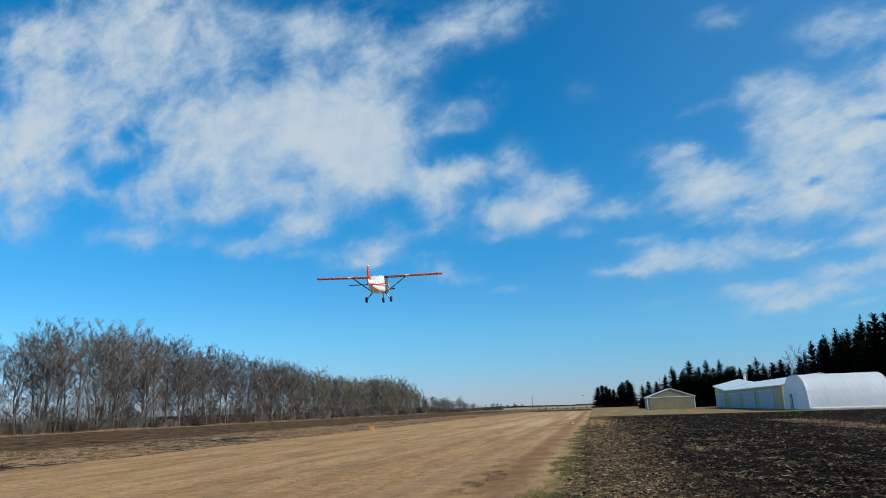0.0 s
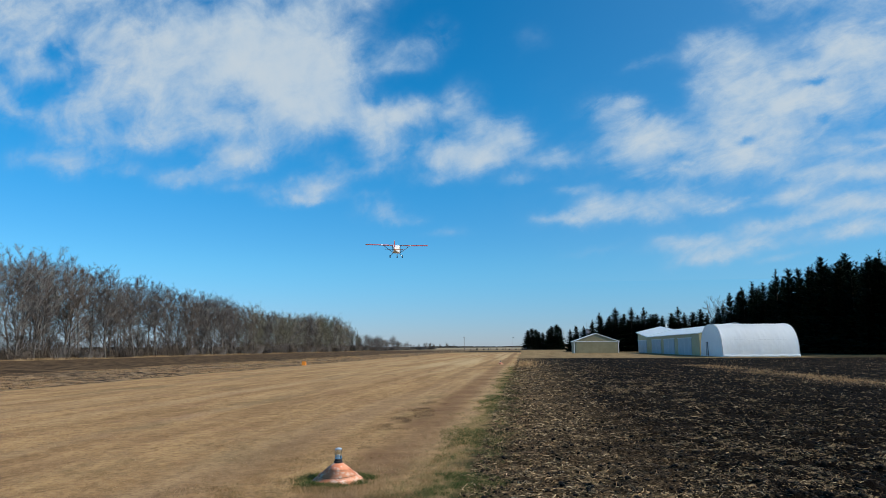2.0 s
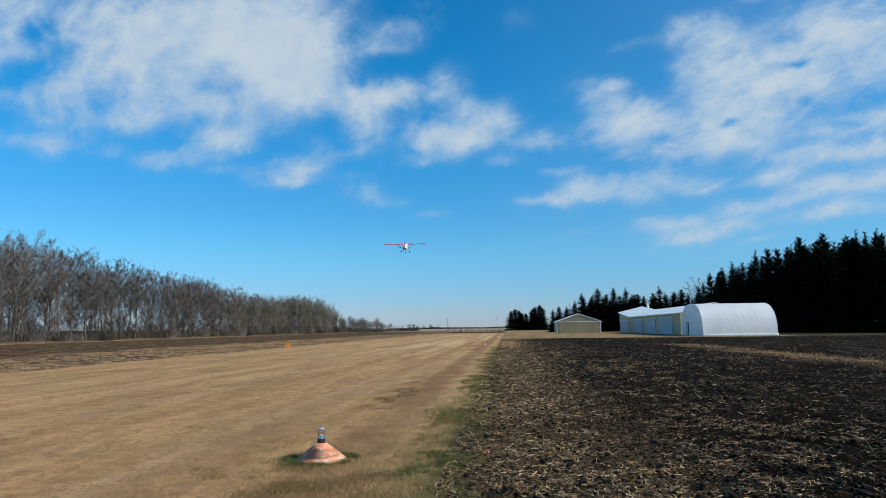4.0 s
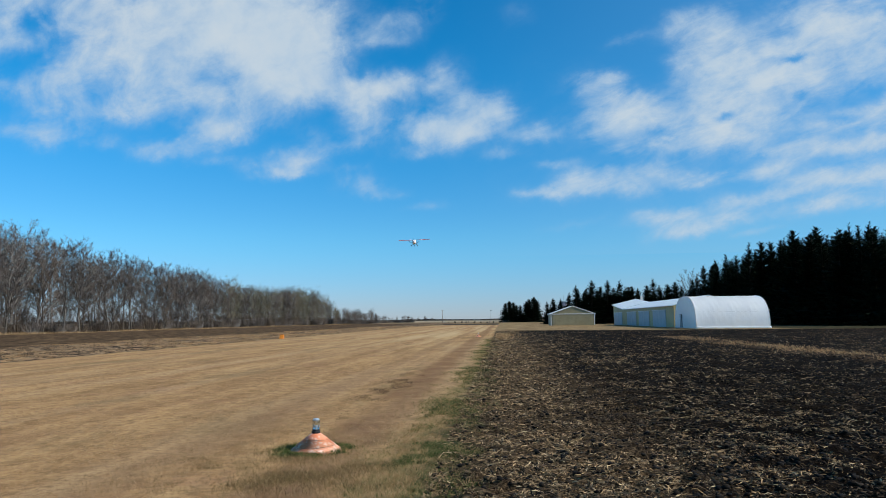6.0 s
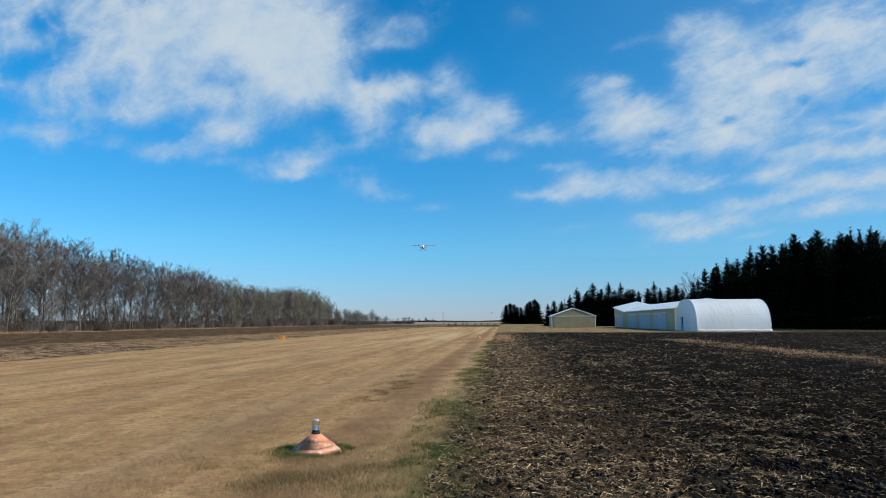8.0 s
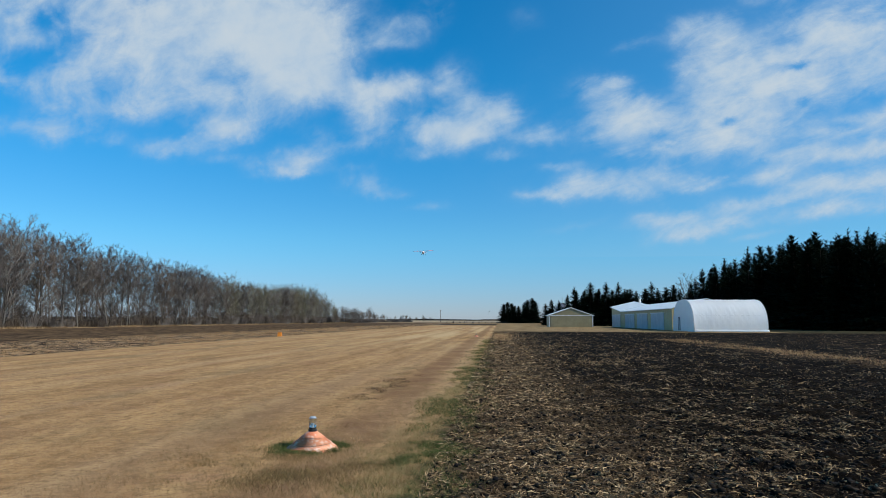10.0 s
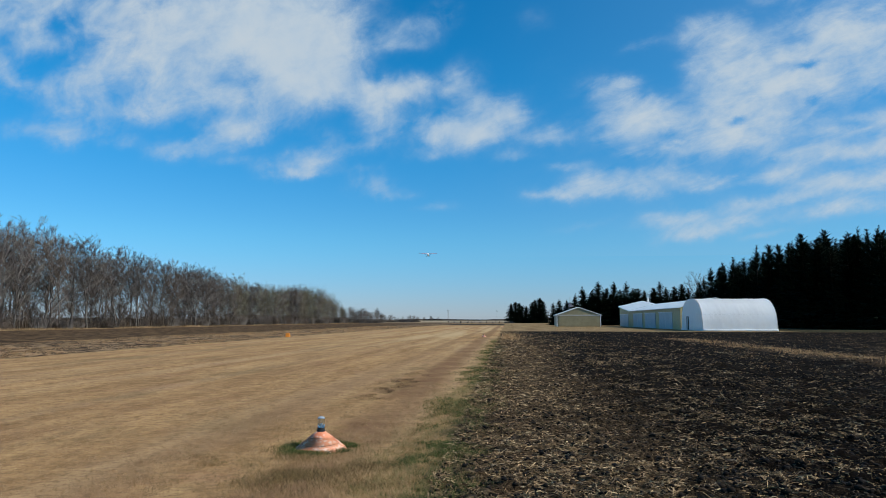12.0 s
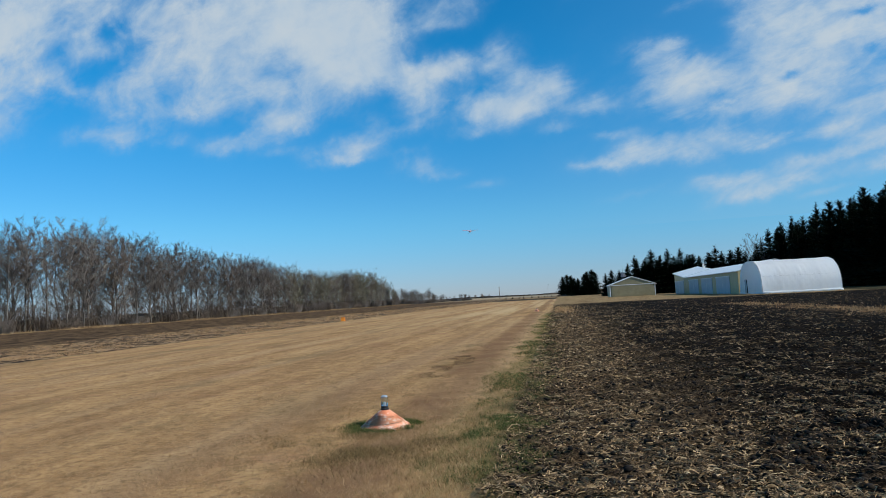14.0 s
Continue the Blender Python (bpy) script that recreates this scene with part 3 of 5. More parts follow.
PUFFS = [
    (-0.194, 0.193, 0.043, 0.010, 0.37), (-0.220, 0.229, 0.035, 0.010, 0.19), (-0.109, 0.169, 0.034, 0.008, 0.22), (-0.151, 0.188, 0.021, 0.007, 0.22),
    (-0.273, 0.283, 0.035, 0.016, 0.22), (-0.125, 0.252, 0.051, 0.012, 0.26), (-0.186, 0.446, 0.035, 0.025, 0.31), (-0.129, 0.456, 0.031, 0.027, 0.26),
    (-0.159, 0.426, 0.044, 0.013, 0.18), (-0.098, 0.477, 0.026, 0.027, 0.20), (-0.073, 0.377, 0.034, 0.027, 0.26), (-0.082, 0.351, 0.034, 0.019, 0.48),
    (-0.108, 0.295, 0.043, 0.026, 0.48), (-0.048, 0.297, 0.051, 0.033, 0.79), (-0.014, 0.318, 0.038, 0.022, 0.53), (-0.082, 0.281, 0.043, 0.017, 0.53),
    (0.011, 0.304, 0.029, 0.017, 0.44), (-0.031, 0.275, 0.051, 0.012, 0.35), (0.040, 0.461, 0.030, 0.022, 0.13)]
MIDDLE_CLOUDS = [
    (0.048, 0.268, 0.033, 0.014, 0.42), (0.078, 0.280, 0.033, 0.015, 0.35), (0.010, 0.243, 0.025, 0.008, 0.30), (0.085, 0.228, 0.033, 0.006, 0.25),
    (0.146, 0.346, 0.037, 0.019, 0.62), (0.171, 0.354, 0.025, 0.013, 0.40), (0.178, 0.302, 0.045, 0.028, 0.75), (0.209, 0.284, 0.036, 0.026, 0.65),
    (0.160, 0.273, 0.033, 0.017, 0.50), (0.195, 0.323, 0.037, 0.013, 0.40), (0.238, 0.295, 0.032, 0.021, 0.50), (0.184, 0.251, 0.032, 0.012, 0.40),
    (0.100, 0.190, 0.053, 0.013, 0.65), (0.133, 0.206, 0.037, 0.017, 0.70), (0.158, 0.218, 0.016, 0.010, 0.40), (0.059, 0.187, 0.029, 0.007, 0.35),
    (0.215, 0.212, 0.044, 0.017, 0.75), (0.198, 0.187, 0.048, 0.013, 0.60), (0.254, 0.198, 0.032, 0.012, 0.50)]
COMBED_CLOUDS = [
    (0.240, 0.245, 0.024, 0.012, 0.44), (0.198, 0.414, 0.033, 0.008, 0.28), (0.289, 0.423, 0.041, 0.026, 0.48), (0.330, 0.438, 0.028, 0.019, 0.36),
    (0.265, 0.432, 0.024, 0.017, 0.24), (0.274, 0.380, 0.020, 0.012, 0.28), (0.336, 0.394, 0.048, 0.034, 0.64), (0.301, 0.349, 0.040, 0.026, 0.60),
    (0.365, 0.342, 0.063, 0.042, 0.76), (0.422, 0.365, 0.055, 0.034, 0.68), (0.339, 0.300, 0.048, 0.030, 0.64), (0.291, 0.294, 0.036, 0.025, 0.48),
    (0.377, 0.282, 0.039, 0.029, 0.56), (0.463, 0.397, 0.071, 0.034, 0.64), (0.505, 0.429, 0.062, 0.034, 0.52), (0.442, 0.441, 0.047, 0.022, 0.36),
    (0.499, 0.353, 0.054, 0.029, 0.64), (0.435, 0.322, 0.047, 0.025, 0.56), (0.533, 0.385, 0.039, 0.042, 0.60)]
STREAKS = [
    (0.281, 0.252, 0.048, 0.018, 0.75), (0.329, 0.258, 0.032, 0.021, 0.50), (0.368, 0.249, 0.031, 0.017, 0.60), (0.455, 0.271, 0.046, 0.018, 0.50),
    (0.518, 0.281, 0.046, 0.017, 0.50), (0.414, 0.239, 0.047, 0.012, 0.50), (0.476, 0.237, 0.046, 0.013, 0.55), (0.530, 0.244, 0.038, 0.016, 0.60),
    (0.302, 0.201, 0.040, 0.012, 0.45), (0.389, 0.207, 0.047, 0.012, 0.60), (0.450, 0.197, 0.054, 0.013, 0.60), (0.511, 0.195, 0.046, 0.016, 0.65),
    (0.395, 0.174, 0.046, 0.010, 0.50), (0.455, 0.160, 0.054, 0.011, 0.60), (0.517, 0.162, 0.038, 0.013, 0.60), (0.582, 0.417, 0.046, 0.059, 0.75),
    (0.587, 0.291, 0.045, 0.066, 0.65), (0.594, 0.185, 0.045, 0.032, 0.60)]
LOW_CLOUDS = [
    (0.252, 0.144, 0.048, 0.016, 0.75), (0.315, 0.143, 0.055, 0.015, 0.70), (0.267, 0.123, 0.047, 0.009, 0.50), (0.204, 0.145, 0.024, 0.008, 0.30),
    (0.360, 0.122, 0.031, 0.006, 0.40), (0.324, 0.163, 0.047, 0.008, 0.35), (0.107, 0.139, 0.049, 0.007, 0.12), (0.374, 0.215, 0.203, 0.091, 0.16),
    (0.094, 0.266, 0.165, 0.103, 0.06)]
GAPS = [
    (0.430, 0.371, 0.022, 0.007, 0.80), (0.330, 0.288, 0.013, 0.006, 0.60), (0.442, 0.317, 0.011, 0.008, 0.50), (0.494, 0.282, 0.027, 0.008, 0.60),
    (0.540, 0.322, 0.023, 0.012, 0.75), (0.326, 0.213, 0.032, 0.007, 0.60), (0.374, 0.228, 0.023, 0.007, 0.60), (0.341, 0.187, 0.024, 0.008, 0.60),
    (-0.744, 0.487, 0.020, 0.021, 0.85), (-0.763, 0.412, 0.047, 0.021, 0.75), (0.241, 0.266, 0.016, 0.010, 0.40), (-0.466, 0.582, 0.042, 0.036, 0.60)]


def make_cloud():
    bm = bmesh.new()
    bmesh.ops.create_grid(bm, x_segments=8, y_segments=8, size=1.0, matrix=pose(0, 2350, 0) @ Matrix.Diagonal((3200, 2000, 1, 1)))
    ob = part("cloud_layer", bm, cloud_material(BANK_CLOUDS + HIGH_VEIL + LOW_WISPS + PUFFS + MIDDLE_CLOUDS, COMBED_CLOUDS + STREAKS + LOW_CLOUDS, GAPS))
    ob.matrix_basis = pose(0, 0, 401.7)
    return tagged(ob, "broken white cloud drifting over deep blue sky", "cloud", kind="structure")


cloud = make_cloud()


# ---- buildings ----
def gable_shed():
    """A tan sheet-metal shed with a wide closed door in its gable wall."""
    t = thing("metal_shed", pose(12.9, 180.5, 0), "tan sheet-metal shed with white trim and a wide closed door", "shed")
    w, d, eave, top = 11.3, 9.0, 3.0, 4.95
    bm = bmesh.new()
    outline = [(0, 0), (w, 0), (w, eave), (w / 2, top), (0, eave)]
    loft(bm, [[(x, 0, z) for x, z in outline], [(x, d, z) for x, z in outline]])
    part("wall", bm, MAT["tan"], t)
    for sgn in (0, 1):
        bm = bmesh.new()
        a, b = ((-0.35, eave - 0.13), (w / 2, top)) if sgn == 0 else ((w + 0.35, eave - 0.13), (w / 2, top))
        loft(bm, [[(a[0], y, a[1]), (b[0], y, b[1]), (b[0], y, b[1] + 0.12), (a[0], y, a[1] + 0.12)] for y in (-0.12, d + 0.12)])
        part("roof_slope", bm, MAT["roof"], t)
        bm = bmesh.new()
        loft(bm, [[(a[0], y, a[1] - 0.05), (b[0], y, b[1] - 0.05), (b[0], y, b[1] + 0.13), (a[0], y, a[1] + 0.13)] for y in (-0.17, -0.122)])
        part("rake_trim", bm, MAT["trim"], t)
        bm = bmesh.new()
        x = -0.03 if sgn == 0 else w - 0.17
        box(bm, (x, -0.03, 0), (x + 0.2, 0.06, eave), 0.01)
        part("corner_trim", bm, MAT["trim"], t)
    bm = bmesh.new()
    box(bm, (0.5, -0.10, 0.05), (w - 0.5, -0.02, 2.85), 0.02)
    part("sliding_door", bm, MAT["tan"], t, "wide tan sliding door")
    bm = bmesh.new()
    box(bm, (0.3, -0.16, 2.86), (w - 0.3, -0.02, 3.02), 0.02)
    part("door_track", bm, MAT["trim"], t)


def hangar_row():
    """A long row of hangar bays with pale doors, its far bay raised."""
    t = thing("hangar_row", pose(30, 122.4, 0), "long cream hangar with pale bay doors and white metal roof", "hangar")
    n, far, deep, eave, ridge = 0.0, 49.0, 12.0, 3.85, 5.45
    bm = bmesh.new()
    prof = [(0, 0), (deep, 0), (deep, eave), (deep / 2, ridge), (0, eave)]
    loft(bm, [[(x, y, z) for x, z in prof] for y in (n, far)])
    part("wall", bm, MAT["tan_y"], t)
    for sx in (-1, 1):
        bm = bmesh.new()
        ex = -0.4 if sx < 0 else deep + 0.4
        ez = eave - 0.11
        loft(bm, [[(ex, y, ez), (deep / 2, y, ridge), (deep / 2, y, ridge + 0.14), (ex, y, ez + 0.14)] for y in (n - 0.1, far + 0.1)])
        part("roof_slope", bm, MAT["roof"], t)
    y1 = far + 15.0
    bm = bmesh.new()
    loft(bm, [[(0, far + 0.11, 0), (deep, far + 0.11, 0), (deep, far + 0.11, 3.9), (deep / 2, far + 0.11, 5.45), (0, far + 0.11, 3.9)],
              [(0, y1, 0), (deep, y1, 0), (deep, y1, 5.2), (deep / 2, y1, 6.6), (0, y1, 5.2)]])
    part("end_bay_wall", bm, MAT["tan_y"], t)
    for sx in (-1, 1):
        bm = bmesh.new()
        ex = -0.4 if sx < 0 else deep + 0.4
        loft(bm, [[(ex, far + 0.11, 3.83), (deep / 2, far + 0.11, 5.5), (deep / 2, far + 0.11, 5.68), (ex, far + 0.11, 4.0)],
                  [(ex, y1 + 0.3, 5.15), (deep / 2, y1 + 0.3, 6.65), (deep / 2, y1 + 0.3, 6.82), (ex, y1 + 0.3, 5.32)]])
        part("end_bay_roof", bm, MAT["roof"], t)
    for a, b in ((51.2, 63.2), (33.5, 44.2), (19.9, 30.2), (5.8, 16.4)):
        bm = bmesh.new()
        box(bm, (-0.09, a, 0.03), (-0.01, b, 3.05), 0.015)
        d = part("bay_door", bm, MAT["door_white"], t, "pale blue-white sliding bay door")
        bm = bmesh.new()
        box(bm, (-0.16, a - 0.3, 3.06), (-0.01, b + 0.3, 3.2), 0.015)
        part("door_track", bm, MAT["trim"], d)
        bm = bmesh.new()
        box(bm, (-0.115, (a + b) / 2 - 0.05, 0.05), (-0.092, (a + b) / 2 + 0.05, 3.03))
        part("door_seam", bm, MAT["trim"], d)
    bm = bmesh.new()
    tube(bm, [(deep / 2, 57, 6.0), (deep / 2, 57, 7.2)], [0.25, 0.25], 8)
    part("roof_vent", bm, MAT["trim"], t)


def fabric_dome():
    """An arched tarpaulin shelter on hoops with a small door in its end wall."""
    long, half, tall = 11.1, 6.4, 5.15
    t = thing("fabric_shelter", pose(30, 115.3, 0), "white tarpaulin arch shelter with slack folds on a hoop frame", "shelter")

    def arch(x, grow=0.0, lift=0.0):
        pts = []
        for k in range(33):
            a = math.pi * k / 32
            c, s = math.cos(a), math.sin(a)
            pts.append((x, -math.copysign(abs(c) ** 0.78, c) * (half + grow), max(abs(s) ** 0.72 * (tall + grow), 0) + lift))
        return pts
    rings, n = [], 45
    for i in range(n):
        x = long * i / (n - 1)
        sag = -0.035 * abs(math.sin(math.pi * i / 11)) ** 0.7
        rings.append([(px, py + 0.02 * math.sin(7 * x + 3 * pz), pz + 0.02 * math.sin(9 * x + py)) for px, py, pz in arch(x, sag)])
    bm = bmesh.new()
    made = [[bm.verts.new(p) for p in r] for r in rings]
    for a, c in zip(made, made[1:]):
        for k in range(32):
            bm.faces.new((a[k], c[k], c[k + 1], a[k + 1]))
    part("cover", bm, MAT["fabric"], t, "", True)
    for x, name in ((0.02, "end_wall"), (long - 0.02, "end_wall")):
        bm = bmesh.new()
        loft(bm, [arch(x - 0.03, -0.08), arch(x + 0.03, -0.08)])
        part(name, bm, MAT["fabric"], t)
    for i in range(5):
        x = long * i / 4
        bm = bmesh.new()
        tube(bm, arch(min(max(x, 0.03), long - 0.03), -0.02 if i in (0, 4) else -0.13), [0.06] * 33, 5)
        part("hoop", bm, MAT["trim"] if i in (0, 4) else MAT["grey_metal"], t, "", True)
    # long seam where the wall sheet is lashed to the roof sheet
    for side in (1, -1):
        k = 4 if side > 0 else 28
        bm = bmesh.new()
        tube(bm, [(x, arch(x, 0.01 - 0.03 * math.sin(math.pi * x * 4 / long) ** 2)[k][1], arch(x)[k][2]) for x in np.linspace(0.03, long - 0.03, 30)], [0.012] * 30, 5)
        part("seam", bm, MAT["fabric"], t, "", True)
    for y in (-half, half):
        bm = bmesh.new()
        tube(bm, [(x, y + 0.05 * math.sin(x * 5), 0.14 + 0.03 * math.sin(3.1 * x)) for x in np.linspace(-0.05, long + 0.05, 24)], [0.16] * 24, 8)
        part("skirt_roll", bm, MAT["fabric"], t, "rolled tarpaulin hem along the ground", True)
    bm = bmesh.new()
    box(bm, (-0.10, 0.1 + 1.6, 0.12), (-0.04, 1.0 + 1.6, 2.2), 0.01)
    door = part("door", bm, MAT["door_white"], t, "narrow pale door with dark frame")
    for lo, hi in (((-0.13, 1.62, 0.1), (-0.03, 1.70, 2.28)), ((-0.13, 2.6, 0.1), (-0.03, 2.68, 2.28)), ((-0.13, 1.7, 2.2), (-0.03, 2.6, 2.28))):
        bm = bmesh.new()
        part("door_frame", box(bm, lo, hi, 0.01), MAT["dark"], door)


gable_shed()
hangar_row()
fabric_dome()


# ---- runway markers ----
def cone_marker():
    """A low sheet-metal cone with overlapped seams and a glass lamp on top."""
    t = thing("runway_light_cone", pose(-2.47, 9.05, 0.0), "weathered orange cone runway marker with glass lamp on top", "runway light", "runway markers")
    bm = bmesh.new()
    prof = [(0.352, 0.0), (0.340, 0.010), (0.245, 0.078), (0.253, 0.081), (0.165, 0.140), (0.173, 0.143), (0.085, 0.205), (0.062, 0.222), (0.05, 0.226)]
    rings = [[(r * (1 + 0.012 * math.sin(5 * a + 9 * z)) * math.cos(a), r * (1 + 0.012 * math.sin(5 * a + 9 * z)) * math.sin(a), z) for a in np.linspace(0, math.tau, 40, endpoint=False)] for r, z in prof]
    loft(bm, rings)
    cone = part("cone", bm, MAT["orange"], t, "peeling orange sheet-metal cone", True)
    for r, z, tip in ((0.250, 0.081, 0.05), (0.170, 0.143, -0.06)):
        bm = bmesh.new()
        loop = [(r * (1 - tip * math.sin(a)) * math.cos(a), r * (1 - tip * math.sin(a)) * math.sin(a), z + 0.20 * tip * math.sin(a) + 0.004 * math.sin(3 * a + r * 40)) for a in np.linspace(0, math.tau, 37)]
        tube(bm, loop, [0.0022] * 37, 5, False)
        part("seam", bm, MAT["spruce_bark"], cone, "dark overlapped seam")
    bm = bmesh.new()
    tube(bm, [(0, 0, 0.220), (0, 0, 0.248), (0, 0, 0.250), (0, 0, 0.276)], [0.056, 0.056, 0.049, 0.049], 20)
    part("lamp_base", bm, MAT["black"], t, "black lamp socket")
    bm = bmesh.new()
    loft(bm, [[(r * math.cos(a), r * math.sin(a), z) for a in np.linspace(0, math.tau, 24, endpoint=False)] for r, z in ((0.040, 0.274), (0.046, 0.288), (0.047, 0.378), (0.043, 0.396))])
    part("lamp_globe", bm, MAT["glass"], t, "clear glass jar globe", True)
    bm = bmesh.new()
    loft(bm, [[(r * math.cos(a), r * math.sin(a), z) for a in np.linspace(0, math.tau, 20, endpoint=False)] for r, z in ((0.046, 0.392), (0.047, 0.400), (0.034, 0.413), (0.01, 0.418))])
    part("lamp_cap", bm, MAT["blue_cap"], t, "grey glass lamp cap", True)
    bm = bmesh.new()
    tube(bm, [(0.0, 0, 0.27), (0.0, 0, 0.33)], [0.012, 0.014], 10)
    part("bulb", bm, MAT["trim"], t)
    for x, y in ((-2.33, 69.0), (-0.95, 174.0)):
        ob = copy_thing(t, pose(x, y, float(height(x, y)), 0, 0, 70))
        ob.scale = (0.75, 0.75, 1.0)
        tagged(ob, "small far orange cone marker at the strip's side", "runway light", "runway markers")
    return t


def board_marker():
    """A squat orange wooden marker with a sloping face."""
    t = thing("orange_marker", pose(-21.9, 67.2, 0.0), "bright orange sloping board marker beside the strip", "runway marker", "runway markers")
    bm = bmesh.new()
    loft(bm, [[(x, -0.24, 0), (x, 0.24, 0), (x, 0.07, 0.37), (x, -0.07, 0.37)] for x in (-0.18, 0.18)])
    part("board", bm, MAT["marker_orange"], t)
    bm = bmesh.new()
    box(bm, (-0.19, -0.09, 0.37), (0.19, 0.09, 0.40), 0.01)
    part("cap_rail", bm, MAT["marker_orange"], t)


cone_marker()
board_marker()


# ---- trees ----
def bare_tree(seed, tall, olive=False):
    """A leafless poplar: a trunk that forks into leaders, rising limbs, and clumps of fine twigs."""
    rnd = random.Random(seed)
    wood, twigs = bmesh.new(), bmesh.new()
    base = tall * 0.0105

    def shoot(bm, start, way, length, r, segs, up, wobble=0.25):
        """A tapering shoot that ends in a point."""
        q, out = start.copy(), [start.copy()]
        d = way.normalized()
        for _ in range(segs):
            d = (d + Vector((rnd.uniform(-wobble, wobble), rnd.uniform(-wobble, wobble), rnd.uniform(-0.1, 0.15) + up))).normalized()
            q = q + d * (length / segs)
            out.append(q.copy())
        u = d.cross(Vector((0.3, 0.9, 0.1))).normalized()
        w = d.cross(u)
        last = None
        for k in range(segs):
            rr = r * (1 - 0.75 * k / segs)
            ring = [bm.verts.new(out[k] + (u * math.cos(a) + w * math.sin(a)) * rr) for a in (0, 2.094, 4.189)]
            if last:
                for m in range(3):
                    bm.faces.new((last[m], last[(m + 1) % 3], ring[(m + 1) % 3], ring[m]))
            last = ring
        tip = bm.verts.new(out[-1])
        for m in range(3):
            bm.faces.new((last[m], last[(m + 1) % 3], tip))
        return out

    def stem(start, way, length, r0, r1, n):
        pts, p, d = [], start.copy(), way.copy()
        for i in range(n):
            pts.append(p.copy())
            d = (d + Vector((rnd.uniform(-0.10, 0.10), rnd.uniform(-0.10, 0.10), 0.05))).normalized()
            p = p + d * (length / (n - 1))
        tube(wood, pts, [r0 + (r1 - r0) * i / (n - 1) for i in range(n)], 5)
        return pts
    lean = Vector((rnd.uniform(-0.13, 0.13), rnd.uniform(-0.13, 0.13), 1))
    fork = rnd.uniform(0.12, 0.36)
    trunk = stem(Vector((0, 0, -0.1)), lean, tall * fork, base * 1.1, base * 0.75, 5)
    leaders, turn = [], rnd.uniform(0, math.tau)
    count = rnd.choice((2, 2, 3, 3))
    for k in range(count):
        a = turn + k * math.tau / count + rnd.uniform(-0.4, 0.4)
        out = rnd.uniform(0.14, 0.36) if k else rnd.uniform(0.0, 0.12)
        way = lean.normalized() + Vector((math.cos(a), math.sin(a), 0)) * out
        leaders.append(stem(trunk[-1], way, tall * (0.90 - fork) * (1.0 if k == 0 else rnd.uniform(0.72, 0.98)), base * (0.72 if k == 0 else 0.52), base * 0.10, 6))
    spots = [(trunk, 0.25 + 0.75 * rnd.random()) for _ in range(9)]
    for line in leaders:
        spots += [(line, (i + rnd.random()) / 17) for i in range(17)]
    for line, u in spots:
        f = min(u, 0.999) * (len(line) - 1)
        i = int(f)
        at = line[i].lerp(line[i + 1], f - i)
        h = at.z / tall
        turn += 2.4 + rnd.uniform(-0.5, 0.5)
        way = Vector((math.cos(turn), math.sin(turn), 0.45 + 0.75 * h + rnd.uniform(-0.3, 0.3)))
        length = tall * (0.12 + 0.16 * math.sin(math.pi * min(max(h * 0.9, 0), 1))) * rnd.uniform(0.6, 1.25)
        limb = shoot(twigs, at, way, length, base * 0.30 * (1.2 - 0.5 * h), 3, 0.10)
        for _ in range(6 if h > 0.36 else 4):
            g = rnd.uniform(0.8, 3.0)
            a = limb[int(g)].lerp(limb[min(int(g) + 1, 3)], g - int(g))
            w2 = (limb[3] - limb[0]).normalized() + Vector((rnd.uniform(-1, 1), rnd.uniform(-1, 1), rnd.uniform(-0.4, 0.9)))
            branch = shoot(twigs, a, w2, tall * rnd.uniform(0.050, 0.100), 0.030, 2, 0.06, 0.4)
            for _ in range(8 if h > 0.36 else 5):
                a2 = branch[1].lerp(branch[2], rnd.uniform(-0.4, 1.0))
                w3 = Vector((rnd.uniform(-1, 1), rnd.uniform(-1, 1), rnd.uniform(-0.3, 1.3)))
                shoot(twigs, a2, w3, tall * rnd.uniform(0.020, 0.048), 0.024, 1, 0)
    top = max(v.co.z for v in twigs.verts)
    for bm in (wood, twigs):
        bmesh.ops.scale(bm, vec=(1, 1, tall * 1.075 / top), verts=bm.verts)
    t = thing("poplar", pose(-200, -60, 0), "leafless poplar with forked grey trunk and fine brown twigs", "tree", "poplar belt")
    part("trunk", wood, MAT["bark"], t, "", True)
    part("crown", twigs, MAT["twig_olive" if olive else "twig"], t, "bare brown twigs")
    return t


def belt_height(y):
    """The belt's tree height along its length."""
    if y < 230:
        return (19.0 - (y - 95) * 0.039) * (0.75 + 0.25 * float(ease(y, 80, 110)))
    return 13.9 + 1.9 * float(ease(y, 250, 300)) if y < 306 else 15.8 - (y - 306) * 0.155


